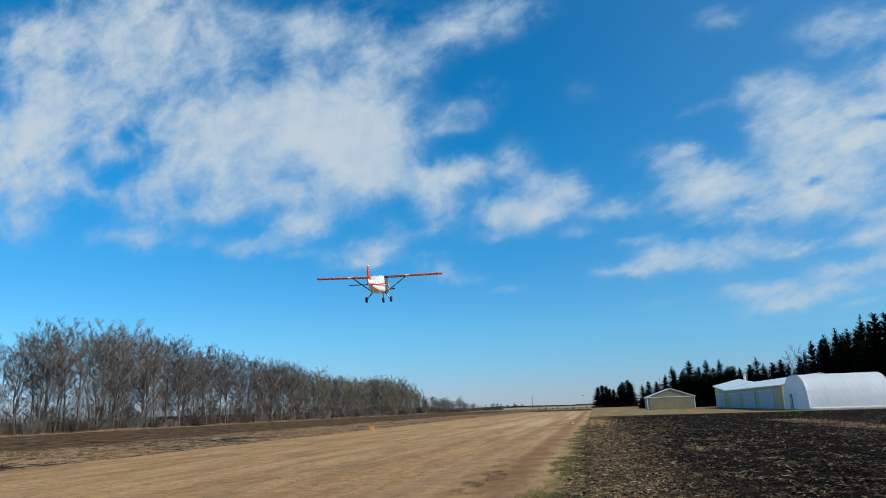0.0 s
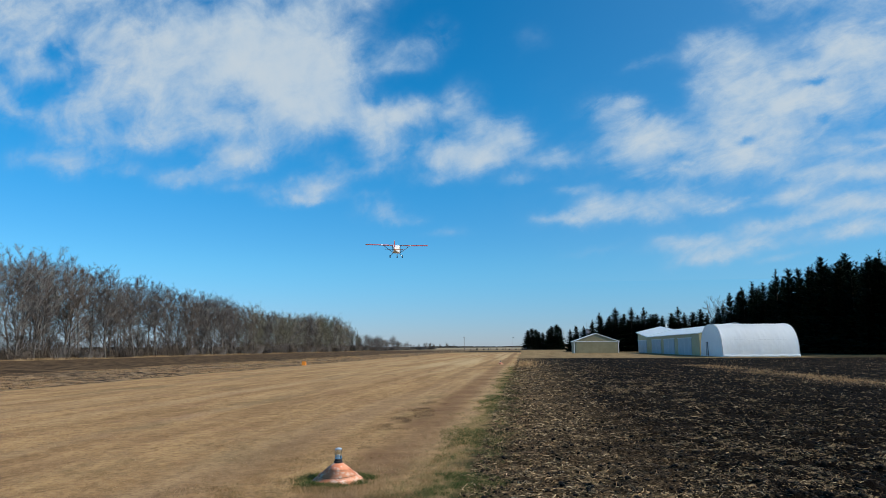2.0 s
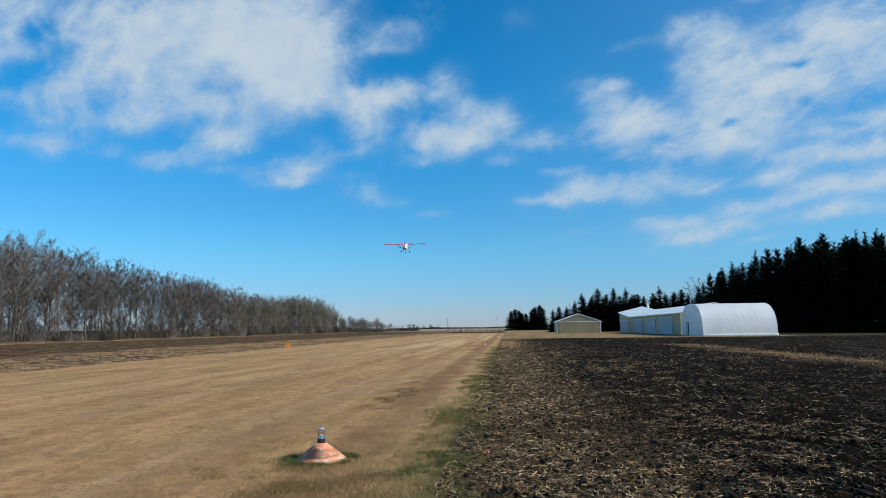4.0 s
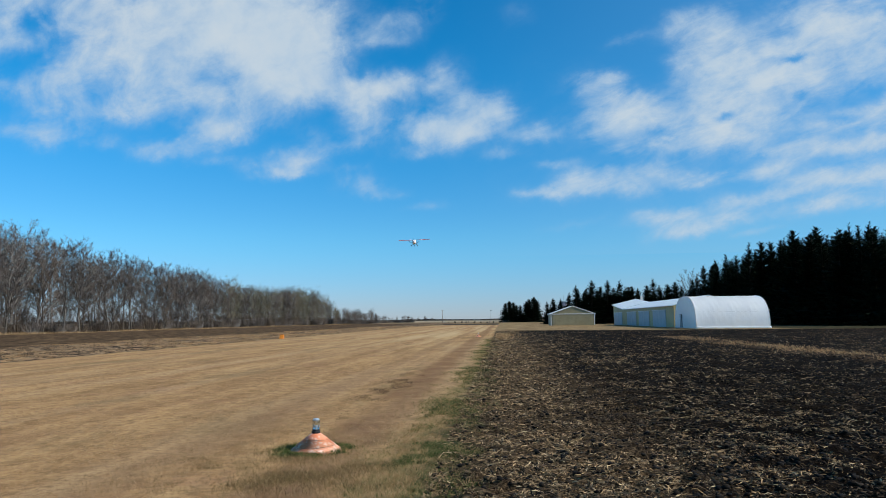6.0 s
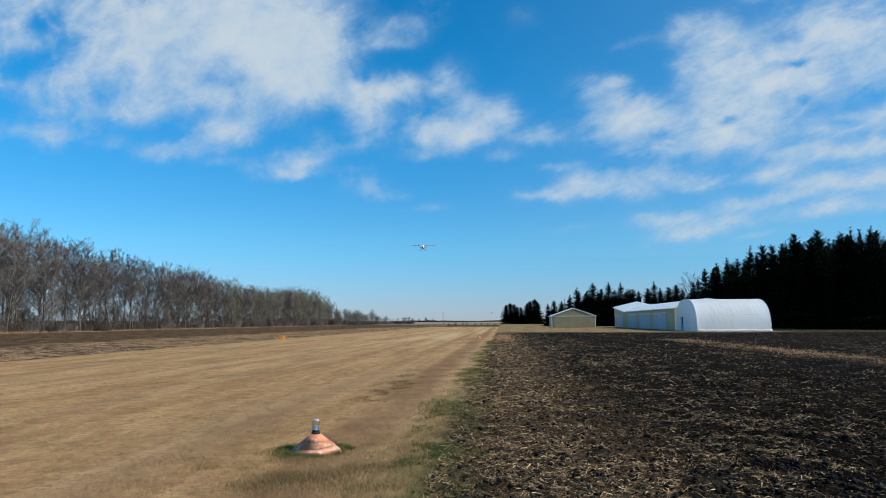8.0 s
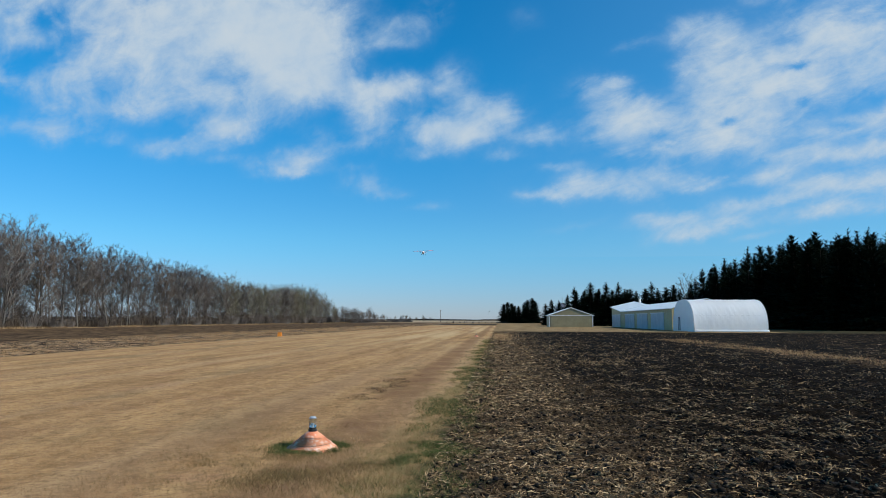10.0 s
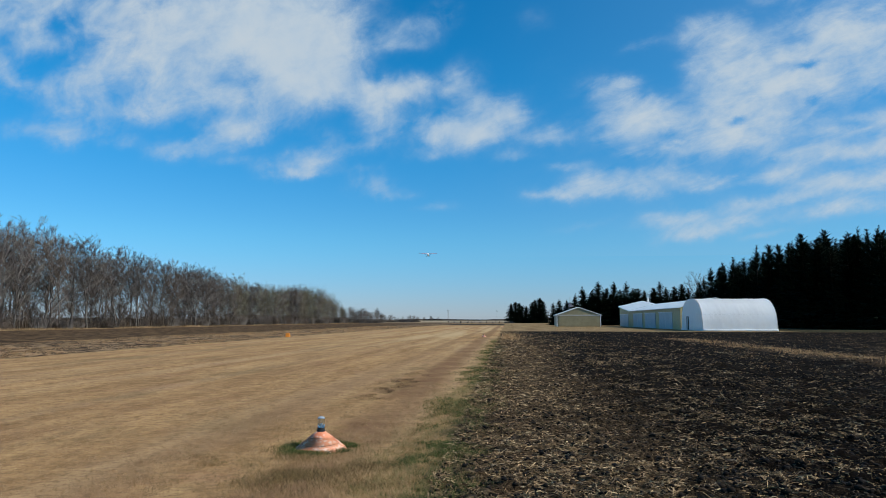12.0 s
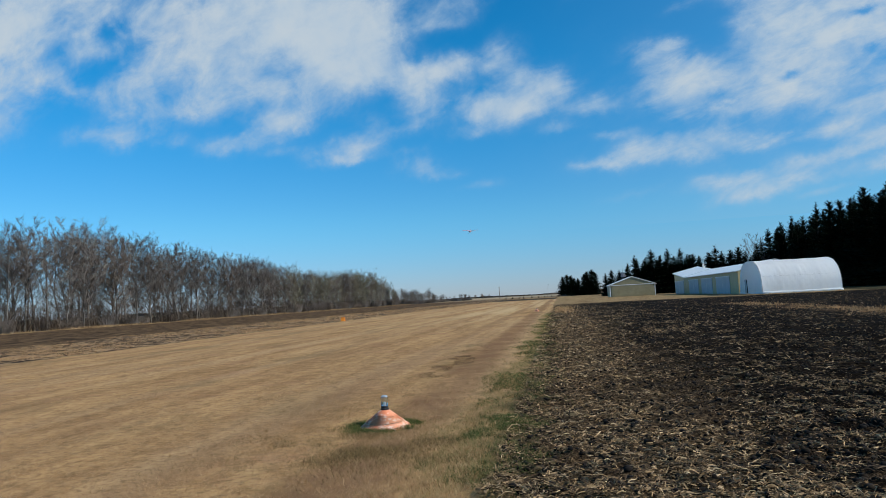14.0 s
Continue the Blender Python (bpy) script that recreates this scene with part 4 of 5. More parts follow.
def poplar_belt():
    rnd = random.Random(11)
    brown = [bare_tree(100 + k, 16.0) for k in range(8)]
    olive = [bare_tree(140 + k, 16.0, True) for k in range(3)]
    used = set()
    y = 62.0
    while y < 353:
        for row, x in ((0, -84.5), (1, -88.5), (2, -93.0), (3, -98.0)):
            if (row > 1 and rnd.random() < (0.7 if y < 205 else 0.45)) or (y < 94 and rnd.random() < 0.4):
                continue
            pool = olive if y > 205 and rnd.random() < 0.75 else brown
            src = rnd.choice(pool)
            s = belt_height(y) / 16.0 * rnd.uniform(0.86, 1.06)
            m = pose(x + rnd.uniform(-1.4, 1.4), y + rnd.uniform(-1.3, 1.3), 0, 0, 0, rnd.uniform(0, 360))
            if src not in used:
                used.add(src)
                ob = src
                ob.matrix_basis = m
            else:
                ob = copy_thing(src, m)
            ob.scale = (s, s, s)
        y += rnd.uniform(3.3, 4.4)
    # young trees between them fill the belt from below
    for k in range(72):
        y = 66 + 290 * ((k + rnd.random()) / 72)
        if y < 205 and k % 2:
            continue
        src = rnd.choice(olive if y > 205 and rnd.random() < 0.75 else brown)
        s = belt_height(y) / 16.0 * rnd.uniform(0.35, 0.68)
        ob = copy_thing(src, pose(-83.2 - 15.0 * rnd.random(), y, 0, 0, 0, rnd.uniform(0, 360)))
        ob.scale = (s * 1.15, s * 1.15, s)
        tagged(ob, "young leafless poplar in the thicket of the belt", "tree", "poplar belt")
    # a lone bare tree beside the spruces
    ob = copy_thing(brown[2], pose(55.5, 200, 0))
    ob.scale = (0.92, 0.92, 0.92)
    tagged(ob, "lone leafless tree beside dark spruces", "tree", "farm trees")
    return brown, olive


def spruce(seed, tall, wide, taper=0.82):
    """A spruce: whorls of drooping, ragged boughs round a straight trunk."""
    rnd = random.Random(seed)
    wood, green = bmesh.new(), bmesh.new()
    tube(wood, [(0, 0, -0.1), (0, 0, tall * 0.5), (0, 0, tall * 0.98)], [tall * 0.014, tall * 0.009, 0.02], 6)
    z, k = tall * 0.04, 0
    while z < tall * 0.985:
        u = z / tall
        reach = wide * (1 - u) ** taper * (0.7 + 0.3 * min(1, u / 0.10)) + 0.16
        for j in range(8 if u < 0.6 else 6):
            a = k * 0.7 + j * math.tau / (8 if u < 0.6 else 6) + rnd.uniform(-0.3, 0.3)
            length = reach * rnd.uniform(0.55, 1.25)
            d, s = Vector((math.cos(a), math.sin(a), 0)), Vector((-math.sin(a), math.cos(a), 0))
            droop = rnd.uniform(0.2, 0.55) * (1 - u) - 0.75 * u * u
            base_z = z + rnd.uniform(-0.02, 0.02) * tall
            spine = [Vector((0, 0, base_z)) + d * (length * f) + Vector((0, 0, -droop * length * f + 0.18 * length * f * f)) for f in (0, 0.35, 0.7, 1.0)]
            fan = length * 0.42
            for i in range(3):
                p0, p1 = spine[i], spine[i + 1]
                w = fan * (1 - 0.28 * i)
                for sg in (-1, 1):
                    tip = p1 + s * (sg * w * rnd.uniform(0.7, 1.2)) + Vector((0, 0, -0.22 * w * rnd.uniform(0.5, 1.6)))
                    green.faces.new([green.verts.new(q) for q in (p0, p1, tip)])
                    low = p0.lerp(p1, 0.6) + s * (sg * w * 0.35) + Vector((0, 0, -0.75 * w))
                    green.faces.new([green.verts.new(q) for q in (p0, p1, low)])
        z += tall * (0.026 if u < 0.75 else 0.019)
        k += 1
    t = thing("spruce", pose(-210, -60, 0), "tall dark green spruce with drooping boughs", "tree", "spruce stand")
    part("trunk", wood, MAT["spruce_bark"], t)
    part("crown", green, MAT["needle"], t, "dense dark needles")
    return t


def spruce_stand():
    rnd = random.Random(5)
    kinds = [spruce(300, 20, 3.7), spruce(301, 20, 4.3), spruce(302, 20, 3.4), spruce(303, 20, 4.8)]
    full = [spruce(304, 20, 3.6, 0.5), spruce(305, 20, 4.0, 0.55)]
    used = set()

    def plant(x, y, tall, lean=1.0, pool=None):
        src = rnd.choice(pool or kinds)
        m = pose(x, y, 0, rnd.uniform(-1.5, 1.5), rnd.uniform(-1.5, 1.5), rnd.uniform(0, 360))
        if src not in used:
            used.add(src)
            ob = src
            ob.matrix_basis = m
        else:
            ob = copy_thing(src, m)
        s = tall / 20
        ob.scale = (s * lean, s * lean, s)
        return ob
    # the stand behind the fabric shelter, rising towards the near end
    y = 128.0
    while y < 212:
        for row in range(4):
            tall = (16.6 + (y - 128) * 0.155 if y < 152 else 20.3 - 0.045 * (y - 152)) + rnd.uniform(-2.6, 1.0)
            plant(60.5 + row * 5.0 + (212 - y) * 0.045 + rnd.uniform(-1.5, 1.5), y + rnd.uniform(-1.5, 1.5), tall, 1.3)
        y += 3.5
    for row in range(3):
        x = 66.0
        while x < 150:
            tall = 17.5 + rnd.uniform(-2.5, 2.0)
            plant(x + rnd.uniform(-1, 1), 124 + row * 5 + rnd.uniform(-1.5, 1.5), tall, 1.15)
            x += 3.9
    plant(54.3, 199, 12.5, 1.5)
    plant(56.8, 203, 14.0, 1.4)
    # spruces behind the sheds
    for x, y, tall in ((24, 220, 12.0), (27.2, 222, 11.0), (28.6, 219, 13.4), (31.5, 222, 11.6), (33.6, 220, 13.5), (36, 223, 11.2), (37.7, 220, 13.4),
                       (39.6, 222, 11.5), (41.3, 220, 11.4), (44, 226, 10.2), (47.5, 228, 12.0), (50.1, 230, 14.2), (52.4, 231, 12.2), (54.8, 230, 12.4),
                       (57.3, 230, 13.2), (59.5, 231, 12.0), (62, 231, 11.5), (19.5, 226, 8.0), (17.4, 229, 8.2), (15.4, 231, 7.2), (22, 228, 9.0)):
        plant(x, y, tall + 0.3, 1.9)
    for x in (23.5, 26, 28, 30.2, 32.5, 34.8, 36.8, 39, 41, 43.2, 45.6, 48.5, 51.2, 53.6, 56, 58.6, 61):
        plant(x + rnd.uniform(-0.6, 0.6), 234 + rnd.uniform(-1, 2), rnd.uniform(9.5, 12.5), 1.7)
    # young spruces along the strip's far end
    for k in range(9):
        plant(-27.5 + 3.3 * k + rnd.uniform(-0.6, 0.6), 354 + rnd.uniform(-1, 1), rnd.uniform(0.9, 1.5), 2.2)
    # two full clumps beyond the strip's end
    for x, y, tall in ((2.2, 383, 10.6), (4.4, 381, 11.6), (6.8, 382, 11.0), (8.2, 384, 9.6), (10.6, 386, 9.4), (13.8, 382, 11.4), (15.6, 380, 12.6), (17.8, 381, 13.6), (20.0, 382, 12.0)):
        plant(x, y, tall, 1.75, full)


poplar_belt()
spruce_stand()


# ---- far things ----
def utility_pole(x, y, tall):
    t = thing("utility_pole", pose(x, y, 0), "weathered wooden utility pole with a crossarm", "pole")
    bm = bmesh.new()
    part("pole", tube(bm, [(0, 0, 0), (0, 0, tall)], [0.22, 0.17], 8), MAT["wood"], t)
    bm = bmesh.new()
    part("crossarm", box(bm, (-0.9, -0.2, tall - 0.62), (0.9, -0.08, tall - 0.5), 0.01), MAT["wood"], t)
    for px in (-0.95, -0.45, 0.45, 0.95):
        bm = bmesh.new()
        part("insulator", tube(bm, [(px, -0.14, tall - 0.5), (px, -0.14, tall - 0.3)], [0.05, 0.06], 8), MAT["trim"], t)


def fence_line():
    """A row of posts with wire across the strip's far end."""
    t = thing("wire_fence", pose(-30, 352, 0), "row of weathered fence posts with wire at the strip's end", "fence")
    rnd = random.Random(3)
    bm = bmesh.new()
    part("post", tube(bm, [(0, 0, 0), (0, 0, 1.2)], [0.08, 0.07], 6), MAT["spruce_bark"], t)
    first = t.children[0]
    for k in range(1, 11):
        ob = first.copy()
        scene.collection.objects.link(ob)
        ob.location = (k * 3.4 + rnd.uniform(-0.4, 0.4), rnd.uniform(-0.3, 0.3), 0)
    for z in (0.4, 0.75, 1.1):
        bm = bmesh.new()
        part("wire", tube(bm, [(0, 0.1, z), (34, 0.1, z)], [0.012, 0.012], 3), MAT["grey_metal"], t)


def twig_heap(name, seed, spots, label, category, group=""):
    """A leafless bush: many fine stems fanning from the ground."""
    made = None
    for i, (x, y, wide, tall) in enumerate(spots):
        rnd = random.Random(seed)
        if made is None:
            bm = bmesh.new()
            for _ in range(90):
                a, r = rnd.uniform(0, math.tau), rnd.random() ** 0.5
                b = Vector((math.cos(a) * r * 0.32, math.sin(a) * r * 0.32, 0))
                h = (1 - 0.45 * r * r) * rnd.uniform(0.55, 1.0)
                mid = b + Vector((b.x * 0.3, b.y * 0.3, h * 0.5))
                top = b * rnd.uniform(1.2, 1.65) + Vector((rnd.uniform(-0.06, 0.06), rnd.uniform(-0.06, 0.06), h))
                tube(bm, [b, mid, top], [0.016, 0.012, 0.006], 3, False)
                for _ in range(3):
                    q = mid.lerp(top, rnd.random())
                    tube(bm, [q, q + Vector((rnd.uniform(-0.12, 0.12), rnd.uniform(-0.12, 0.12), rnd.uniform(0.02, 0.15)))], [0.006, 0.003], 3, False)
            made = thing(name, pose(x, y, 0), label, category, group)
            part("crown", bm, MAT["twig"], made)
            ob = made
        else:
            ob = copy_thing(made, pose(x, y, 0, 0, 0, 47.0 * i))
        ob.scale = (wide, wide, tall)


def far_country():
    utility_pole(-42.9, 500, 9.0)
    fence_line()
    rnd = random.Random(21)
    wood = bare_tree(191, 16.0)
    wood.matrix_basis = pose(-82, 352, 0)
    wood.scale = (0.6, 0.6, 0.52)
    tagged(wood, "low leafless scrub tree beyond the poplar belt", "tree", "scrub")
    for k in range(56):
        y = 348 + 150 * (k / 56) ** 1.7
        s = rnd.uniform(0.32, 0.54) * (1 - 0.3 * k / 56)
        ob = copy_thing(wood, pose(-80 - 0.04 * (y - 350) + rnd.uniform(-6, 6), y + rnd.uniform(-3, 3), 0, 0, 0, rnd.uniform(0, 360)))
        ob.scale = (s * 1.45, s * 1.45, s)
    spots = [(-80 + rnd.uniform(-3, 3), 352 + 7.0 * k, rnd.uniform(6, 9), rnd.uniform(1.8, 3.0)) for k in range(11)]
    spots += [(-84 + rnd.uniform(-22, 12), 425 + 14.0 * k, rnd.uniform(8, 12), rnd.uniform(1.8, 3.2)) for k in range(14)]
    spots += [(-82.3 + rnd.uniform(-1.5, 1.0), 208 + 6.2 * k, rnd.uniform(3.5, 6.5), rnd.uniform(2.2, 4.5)) for k in range(24)]
    spots += [(-82.6 + rnd.uniform(-2.5, 1.0), 76 + 7.5 * k, rnd.uniform(2.5, 5.0), rnd.uniform(1.5, 3.2)) for k in range(18)]
    twig_heap("bush", 8, spots, "leafless brown bush in rough grass", "bush", "far bushes")
    far = bare_tree(190, 16.0)
    far.matrix_basis = pose(-81, 424, 0)
    far.scale = (0.6, 0.6, 0.6)
    tagged(far, "small leafless tree in open country", "tree", "far trees")
    for k in range(16):
        y = rnd.uniform(600, 800)
        x = -y * rnd.uniform(0.096, 0.165)
        s = rnd.uniform(0.25, 0.48)
        ob = copy_thing(far, pose(x, y, 0, 0, 0, rnd.uniform(0, 360)))
        ob.scale = (s * 1.3, s * 1.3, s)
    # low woods on the skyline
    verts, faces = [], []
    r = np.random.RandomState(4)
    for k in range(2600):
        x, y = r.uniform(-1600, 900), r.uniform(2200, 2600)
        w, h = r.uniform(3, 10), r.uniform(2, 7) * (1 + 0.8 * math.sin(x * 0.011) * math.sin(x * 0.0037 + 1))
        if h < 1.5:
            continue
        i = len(verts)
        verts += [(x - w, y, -1), (x + w, y, -1), (x + w * 0.5, y + w, -1), (x + r.uniform(-w, w) * 0.5, y, h), (x + w * 0.7, y + 1, h * 0.7)]
        faces += [(i, i + 1, i + 3), (i + 1, i + 2, i + 4), (i, i + 3, i + 2), (i + 1, i + 4, i + 3)]
    tagged(from_arrays("skyline_woods", verts, faces, MAT["brush"]), "low leafless woods along the far skyline", "woods", kind="stuff")


far_country()


def grain_leg():
    """A slim steel tower with a bin roof that shows over the trees by the shed."""
    t = thing("grain_bin", pose(21.4, 236, 0), "blue-grey steel grain bin with a thin mast", "grain bin")
    bm = bmesh.new()
    ring = np.linspace(0, math.tau, 20, endpoint=False)
    loft(bm, [[(r * math.cos(a), r * math.sin(a), z) for a in ring] for r, z in ((2.2, 0), (2.2, 6.0))])
    part("bin_wall", bm, MAT["grey_metal"], t)
    bm = bmesh.new()
    loft(bm, [[(r * math.cos(a), r * math.sin(a), z) for a in ring] for r, z in ((2.35, 5.95), (2.35, 6.05), (0.5, 7.4), (0.5, 7.6))])
    part("bin_roof", bm, MAT["grey_metal"], t)
    bm = bmesh.new()
    part("mast", tube(bm, [(0, 0, 7.5), (0, 0, 9.6)], [0.06, 0.04], 6), MAT["grey_metal"], t)


grain_leg()


def wind_mast():
    """A slim mast with a small limp wind sock at the strip's end."""
    t = thing("windsock", pose(-5.4, 350, 0), "small dark wind sock on a slim mast", "windsock")
    bm = bmesh.new()
    part("mast", tube(bm, [(0, 0, 0), (0, 0, 6.4)], [0.035, 0.02], 6), MAT["grey_metal"], t)
    bm = bmesh.new()
    part("sock", tube(bm, [(0.02, 0, 6.35), (0.35, 0, 6.25), (0.62, 0, 6.05)], [0.17, 0.14, 0.08], 8), MAT["dark"], t, "limp dark cloth sock")


wind_mast()


# ---- litter and grass ----
def prisms(start, way, length, radius, bend):
    """Three-sided stalks, all in one mesh."""
    n = len(start)
    u = np.cross(way, np.array([0.3, 0.2, 0.93]))
    u /= np.linalg.norm(u, axis=1, keepdims=True) + 1e-9
    w = np.cross(way, u)
    verts = np.zeros((n, 6, 3))
    for s, f in enumerate((0.0, 1.0)):
        c = start + way * (length * f)[:, None] + np.array([0, 0, 1.0]) * (bend * f)[:, None]
        for k in range(3):
            a = k * math.tau / 3
            verts[:, s * 3 + k] = c + (u * math.cos(a) + w * math.sin(a)) * radius[:, None]
    b = (np.arange(n) * 6)[:, None]
    quads = []
    for k in range(3):
        quads.append(np.concatenate([b + k, b + (k + 1) % 3, b + 3 + (k + 1) % 3, b + 3 + k], 1))
    return verts.reshape(-1, 3), np.concatenate(quads)


def quick_mesh(name, verts, polys, material, label, category):
    """One joined mesh from equal polygons."""
    n, k = polys.shape
    me = bpy.data.meshes.new(name)
    me.vertices.add(len(verts)), me.loops.add(n * k), me.polygons.add(n)
    me.vertices.foreach_set("co", np.ascontiguousarray(verts, dtype=np.float32).ravel())
    me.loops.foreach_set("vertex_index", np.ascontiguousarray(polys, dtype=np.int32).ravel())
    me.polygons.foreach_set("loop_start", np.arange(0, n * k, k, dtype=np.int32))
    me.update(calc_edges=True)
    me.materials.append(material)
    return tagged(new(name, me), label, category, kind="stuff")


def strips(x, y, length, wide, lift, seed):
    """Curled flat scraps of leaf and stalk lying on the soil."""
    r = np.random.RandomState(seed)
    n = len(x)
    a, curl, tip = r.uniform(0, math.tau, n), r.normal(0, 0.9, n), r.uniform(-0.15, 0.75, n)
    roll = r.uniform(-1.1, 1.1, n)
    pts = [np.stack([x, y, height(x, y) + lift], 1)]
    for k in range(2):
        b = a + curl * k
        pts.append(pts[-1] + np.stack([np.cos(b), np.sin(b), tip * (1 - 1.3 * k)], 1) * (length / 2)[:, None])
    side = np.stack([-np.sin(a) * np.cos(roll), np.cos(a) * np.cos(roll), np.sin(roll)], 1) * (wide / 2)[:, None]
    verts = np.stack([q + side * f * g for q, g in zip(pts, (0.8, 1.0, 0.45)) for f in (-1, 1)], 1).reshape(-1, 3)
    k = (np.arange(n) * 6)[:, None]
    return verts, np.concatenate([k + np.array([[0, 1, 3, 2]]), k + np.array([[2, 3, 5, 4]])])


def field_litter():
    r = np.random.RandomState(7)
    n = 270000
    y = 4.5 * (100 / 4.5) ** r.rand(n)
    x = -0.80 + (1.2 + y * 0.92) * r.rand(n) ** 1.15
    # scraps lie in drifts on the ridges, thickest beside the strip
    drift = 0.24 + 0.85 * waves(x, y * 0.8, 0.42, 31) + 0.45 * waves(x, y * 0.7, 0.17, 32) + 0.30 * waves(x, y * 0.5, 2.0, 33)
    drift = drift + 0.80 * np.exp(-((x - 0.5) / 1.1) ** 2) + 0.12 * np.exp(-x / 4.0) - 0.48 * ease(x, 3.0, 9.0) - 0.06 * ease(y, 30, 80)
    keep = r.rand(n) < np.clip(drift, 0.02, 1)
    x, y = x[keep], y[keep]
    n = len(x)
    far = np.clip(y / 11, 1, 4)
    v, q = strips(x, y, (r.gamma(2.4, 0.017, n) + 0.018) * far ** 0.45, (0.0040 + 0.013 * r.rand(n) ** 1.7) * far ** 0.80, 0.004 + 0.018 * r.rand(n), 71)
    quick_mesh("leaf_litter", v, q, MAT["straw"], "pale curled crop scraps strewn over black soil", "straw")
    # rotted brown scraps everywhere between them
    n = 150000
    y = 5.5 * (100 / 5.5) ** r.rand(n)
    x = -0.75 + (1.2 + y * 0.92) * r.rand(n)
    keep = r.rand(n) < np.clip(0.42 - 0.25 * ease(x, 3.0, 9.0) + 0.6 * waves(x, y * 0.7, 0.5, 37) + 0.35 * waves(x, y * 0.7, 2.6, 38), 0.05, 1)
    x, y = x[keep], y[keep]
    n = len(x)
    far = np.clip(y / 11, 1, 4)
    v, q = strips(x, y, (r.gamma(2.2, 0.018, n) + 0.018) * far ** 0.5, (0.005 + 0.013 * r.rand(n)) * far ** 0.75, 0.003 + 0.012 * r.rand(n), 73)
    quick_mesh("rotted_litter", v, q, MAT["rotted"], "rotted brown crop scraps on black soil", "straw")
    # whole stalks among them
    n = 17000
    y = 4.5 * (40 / 4.5) ** r.rand(n)
    x = -0.8 + (1.3 + y * 0.92) * r.rand(n) ** 1.3
    keep = r.rand(n) < np.clip(0.4 + 0.8 * waves(x, y, 0.6, 35), 0.05, 1)
    x, y = x[keep], y[keep]
    n = len(x)
    far = np.clip(y / 14, 1, 2.6)
    a = r.uniform(0, math.tau, n)
    tilt = np.abs(r.normal(0, 0.3, n))
    way = np.stack([np.cos(a) * np.cos(tilt), np.sin(a) * np.cos(tilt), np.sin(tilt)], 1)
    length = r.gamma(2.2, 0.022, n) * far ** 0.5 + 0.02
    start = np.stack([x, y, height(x, y) + 0.006], 1)
    v, q = prisms(start, way, length, (0.0014 + 0.003 * r.rand(n) ** 2) * far ** 0.9, r.uniform(-0.2, 0.25, n) * length * 0.3)
    quick_mesh("straw_litter", v, q, MAT["straw"], "pale broken crop stalks strewn over black soil", "straw")
    # bleached straw raked up at the far corner
    n = 420
    x, y = r.normal(0.2, 0.6, n), r.uniform(58, 82, n)
    a, tilt = r.uniform(0, math.tau, n), r.uniform(0.0, 1.0, n)
    way = np.stack([np.cos(a) * np.cos(tilt), np.sin(a) * np.cos(tilt), np.sin(tilt)], 1)
    v, q = prisms(np.stack([x, y, height(x, y)], 1), way, r.uniform(0.1, 0.3, n), r.uniform(0.012, 0.022, n), np.zeros(n))
    quick_mesh("bleached_straw", v, q, MAT["dry_blade"], "bleached straw raked up at the field corner", "straw")
    # a strip of stubble left standing across the field
    n = 6000
    y = 18 * (64 / 18) ** r.rand(n)
    x = 15.4 + r.normal(0, 0.8, n) + 0.6 * waves(y, y * 0, 4.0, 61)
    keep = r.rand(n) < np.clip(0.45 + 1.0 * waves(x, y * 0.7, 1.1, 63), 0.08, 1)
    x, y = x[keep], y[keep]
    n = len(x)
    a, tilt = r.uniform(0, math.tau, n), r.uniform(0.1, 1.3, n)
    way = np.stack([np.cos(a) * np.cos(tilt), np.sin(a) * np.cos(tilt), np.sin(tilt)], 1)
    v, q = prisms(np.stack([x, y, height(x, y)], 1), way, r.uniform(0.05, 0.16, n), r.uniform(0.006, 0.013, n), np.zeros(n))
    quick_mesh("stubble_strip", v, q, MAT["dry_blade"], "strip of pale standing stubble across the tilled field", "stubble")
    # broken clods
    n = 11000
    y = 4.5 * (30 / 4.5) ** r.rand(n)
    x = -0.8 + (1.5 + y * 0.9) * r.rand(n)
    t = (1 + 5 ** 0.5) / 2
    ico = np.array([(-1, t, 0), (1, t, 0), (-1, -t, 0), (1, -t, 0), (0, -1, t), (0, 1, t), (0, -1, -t), (0, 1, -t), (t, 0, -1), (t, 0, 1), (-t, 0, -1), (-t, 0, 1)]) / 1.9
    tri = np.array([(0, 11, 5), (0, 5, 1), (0, 1, 7), (0, 7, 10), (0, 10, 11), (1, 5, 9), (5, 11, 4), (11, 10, 2), (10, 7, 6), (7, 1, 8), (3, 9, 4), (3, 4, 2), (3, 2, 6), (3, 6, 8), (3, 8, 9), (4, 9, 5), (2, 4, 11), (6, 2, 10), (8, 6, 7), (9, 8, 1)])
    size = np.minimum(r.gamma(2.0, 0.0075, n) + 0.006, 0.036)
    shape = ico[None] * (1 + r.uniform(-0.5, 0.5, (n, 12, 1))) * size[:, None, None] * np.array([1.1, 1.1, 0.75])
    centre = np.stack([x, y, height(x, y) + size * 0.25], 1)
    verts = (shape + centre[:, None]).reshape(-1, 3)
    polys = (tri[None] + (np.arange(n) * 12)[:, None, None]).reshape(-1, 3)
    quick_mesh("soil_clods", verts, polys, MAT["clod"], "crumbled black soil clods on the tilled field", "soil")


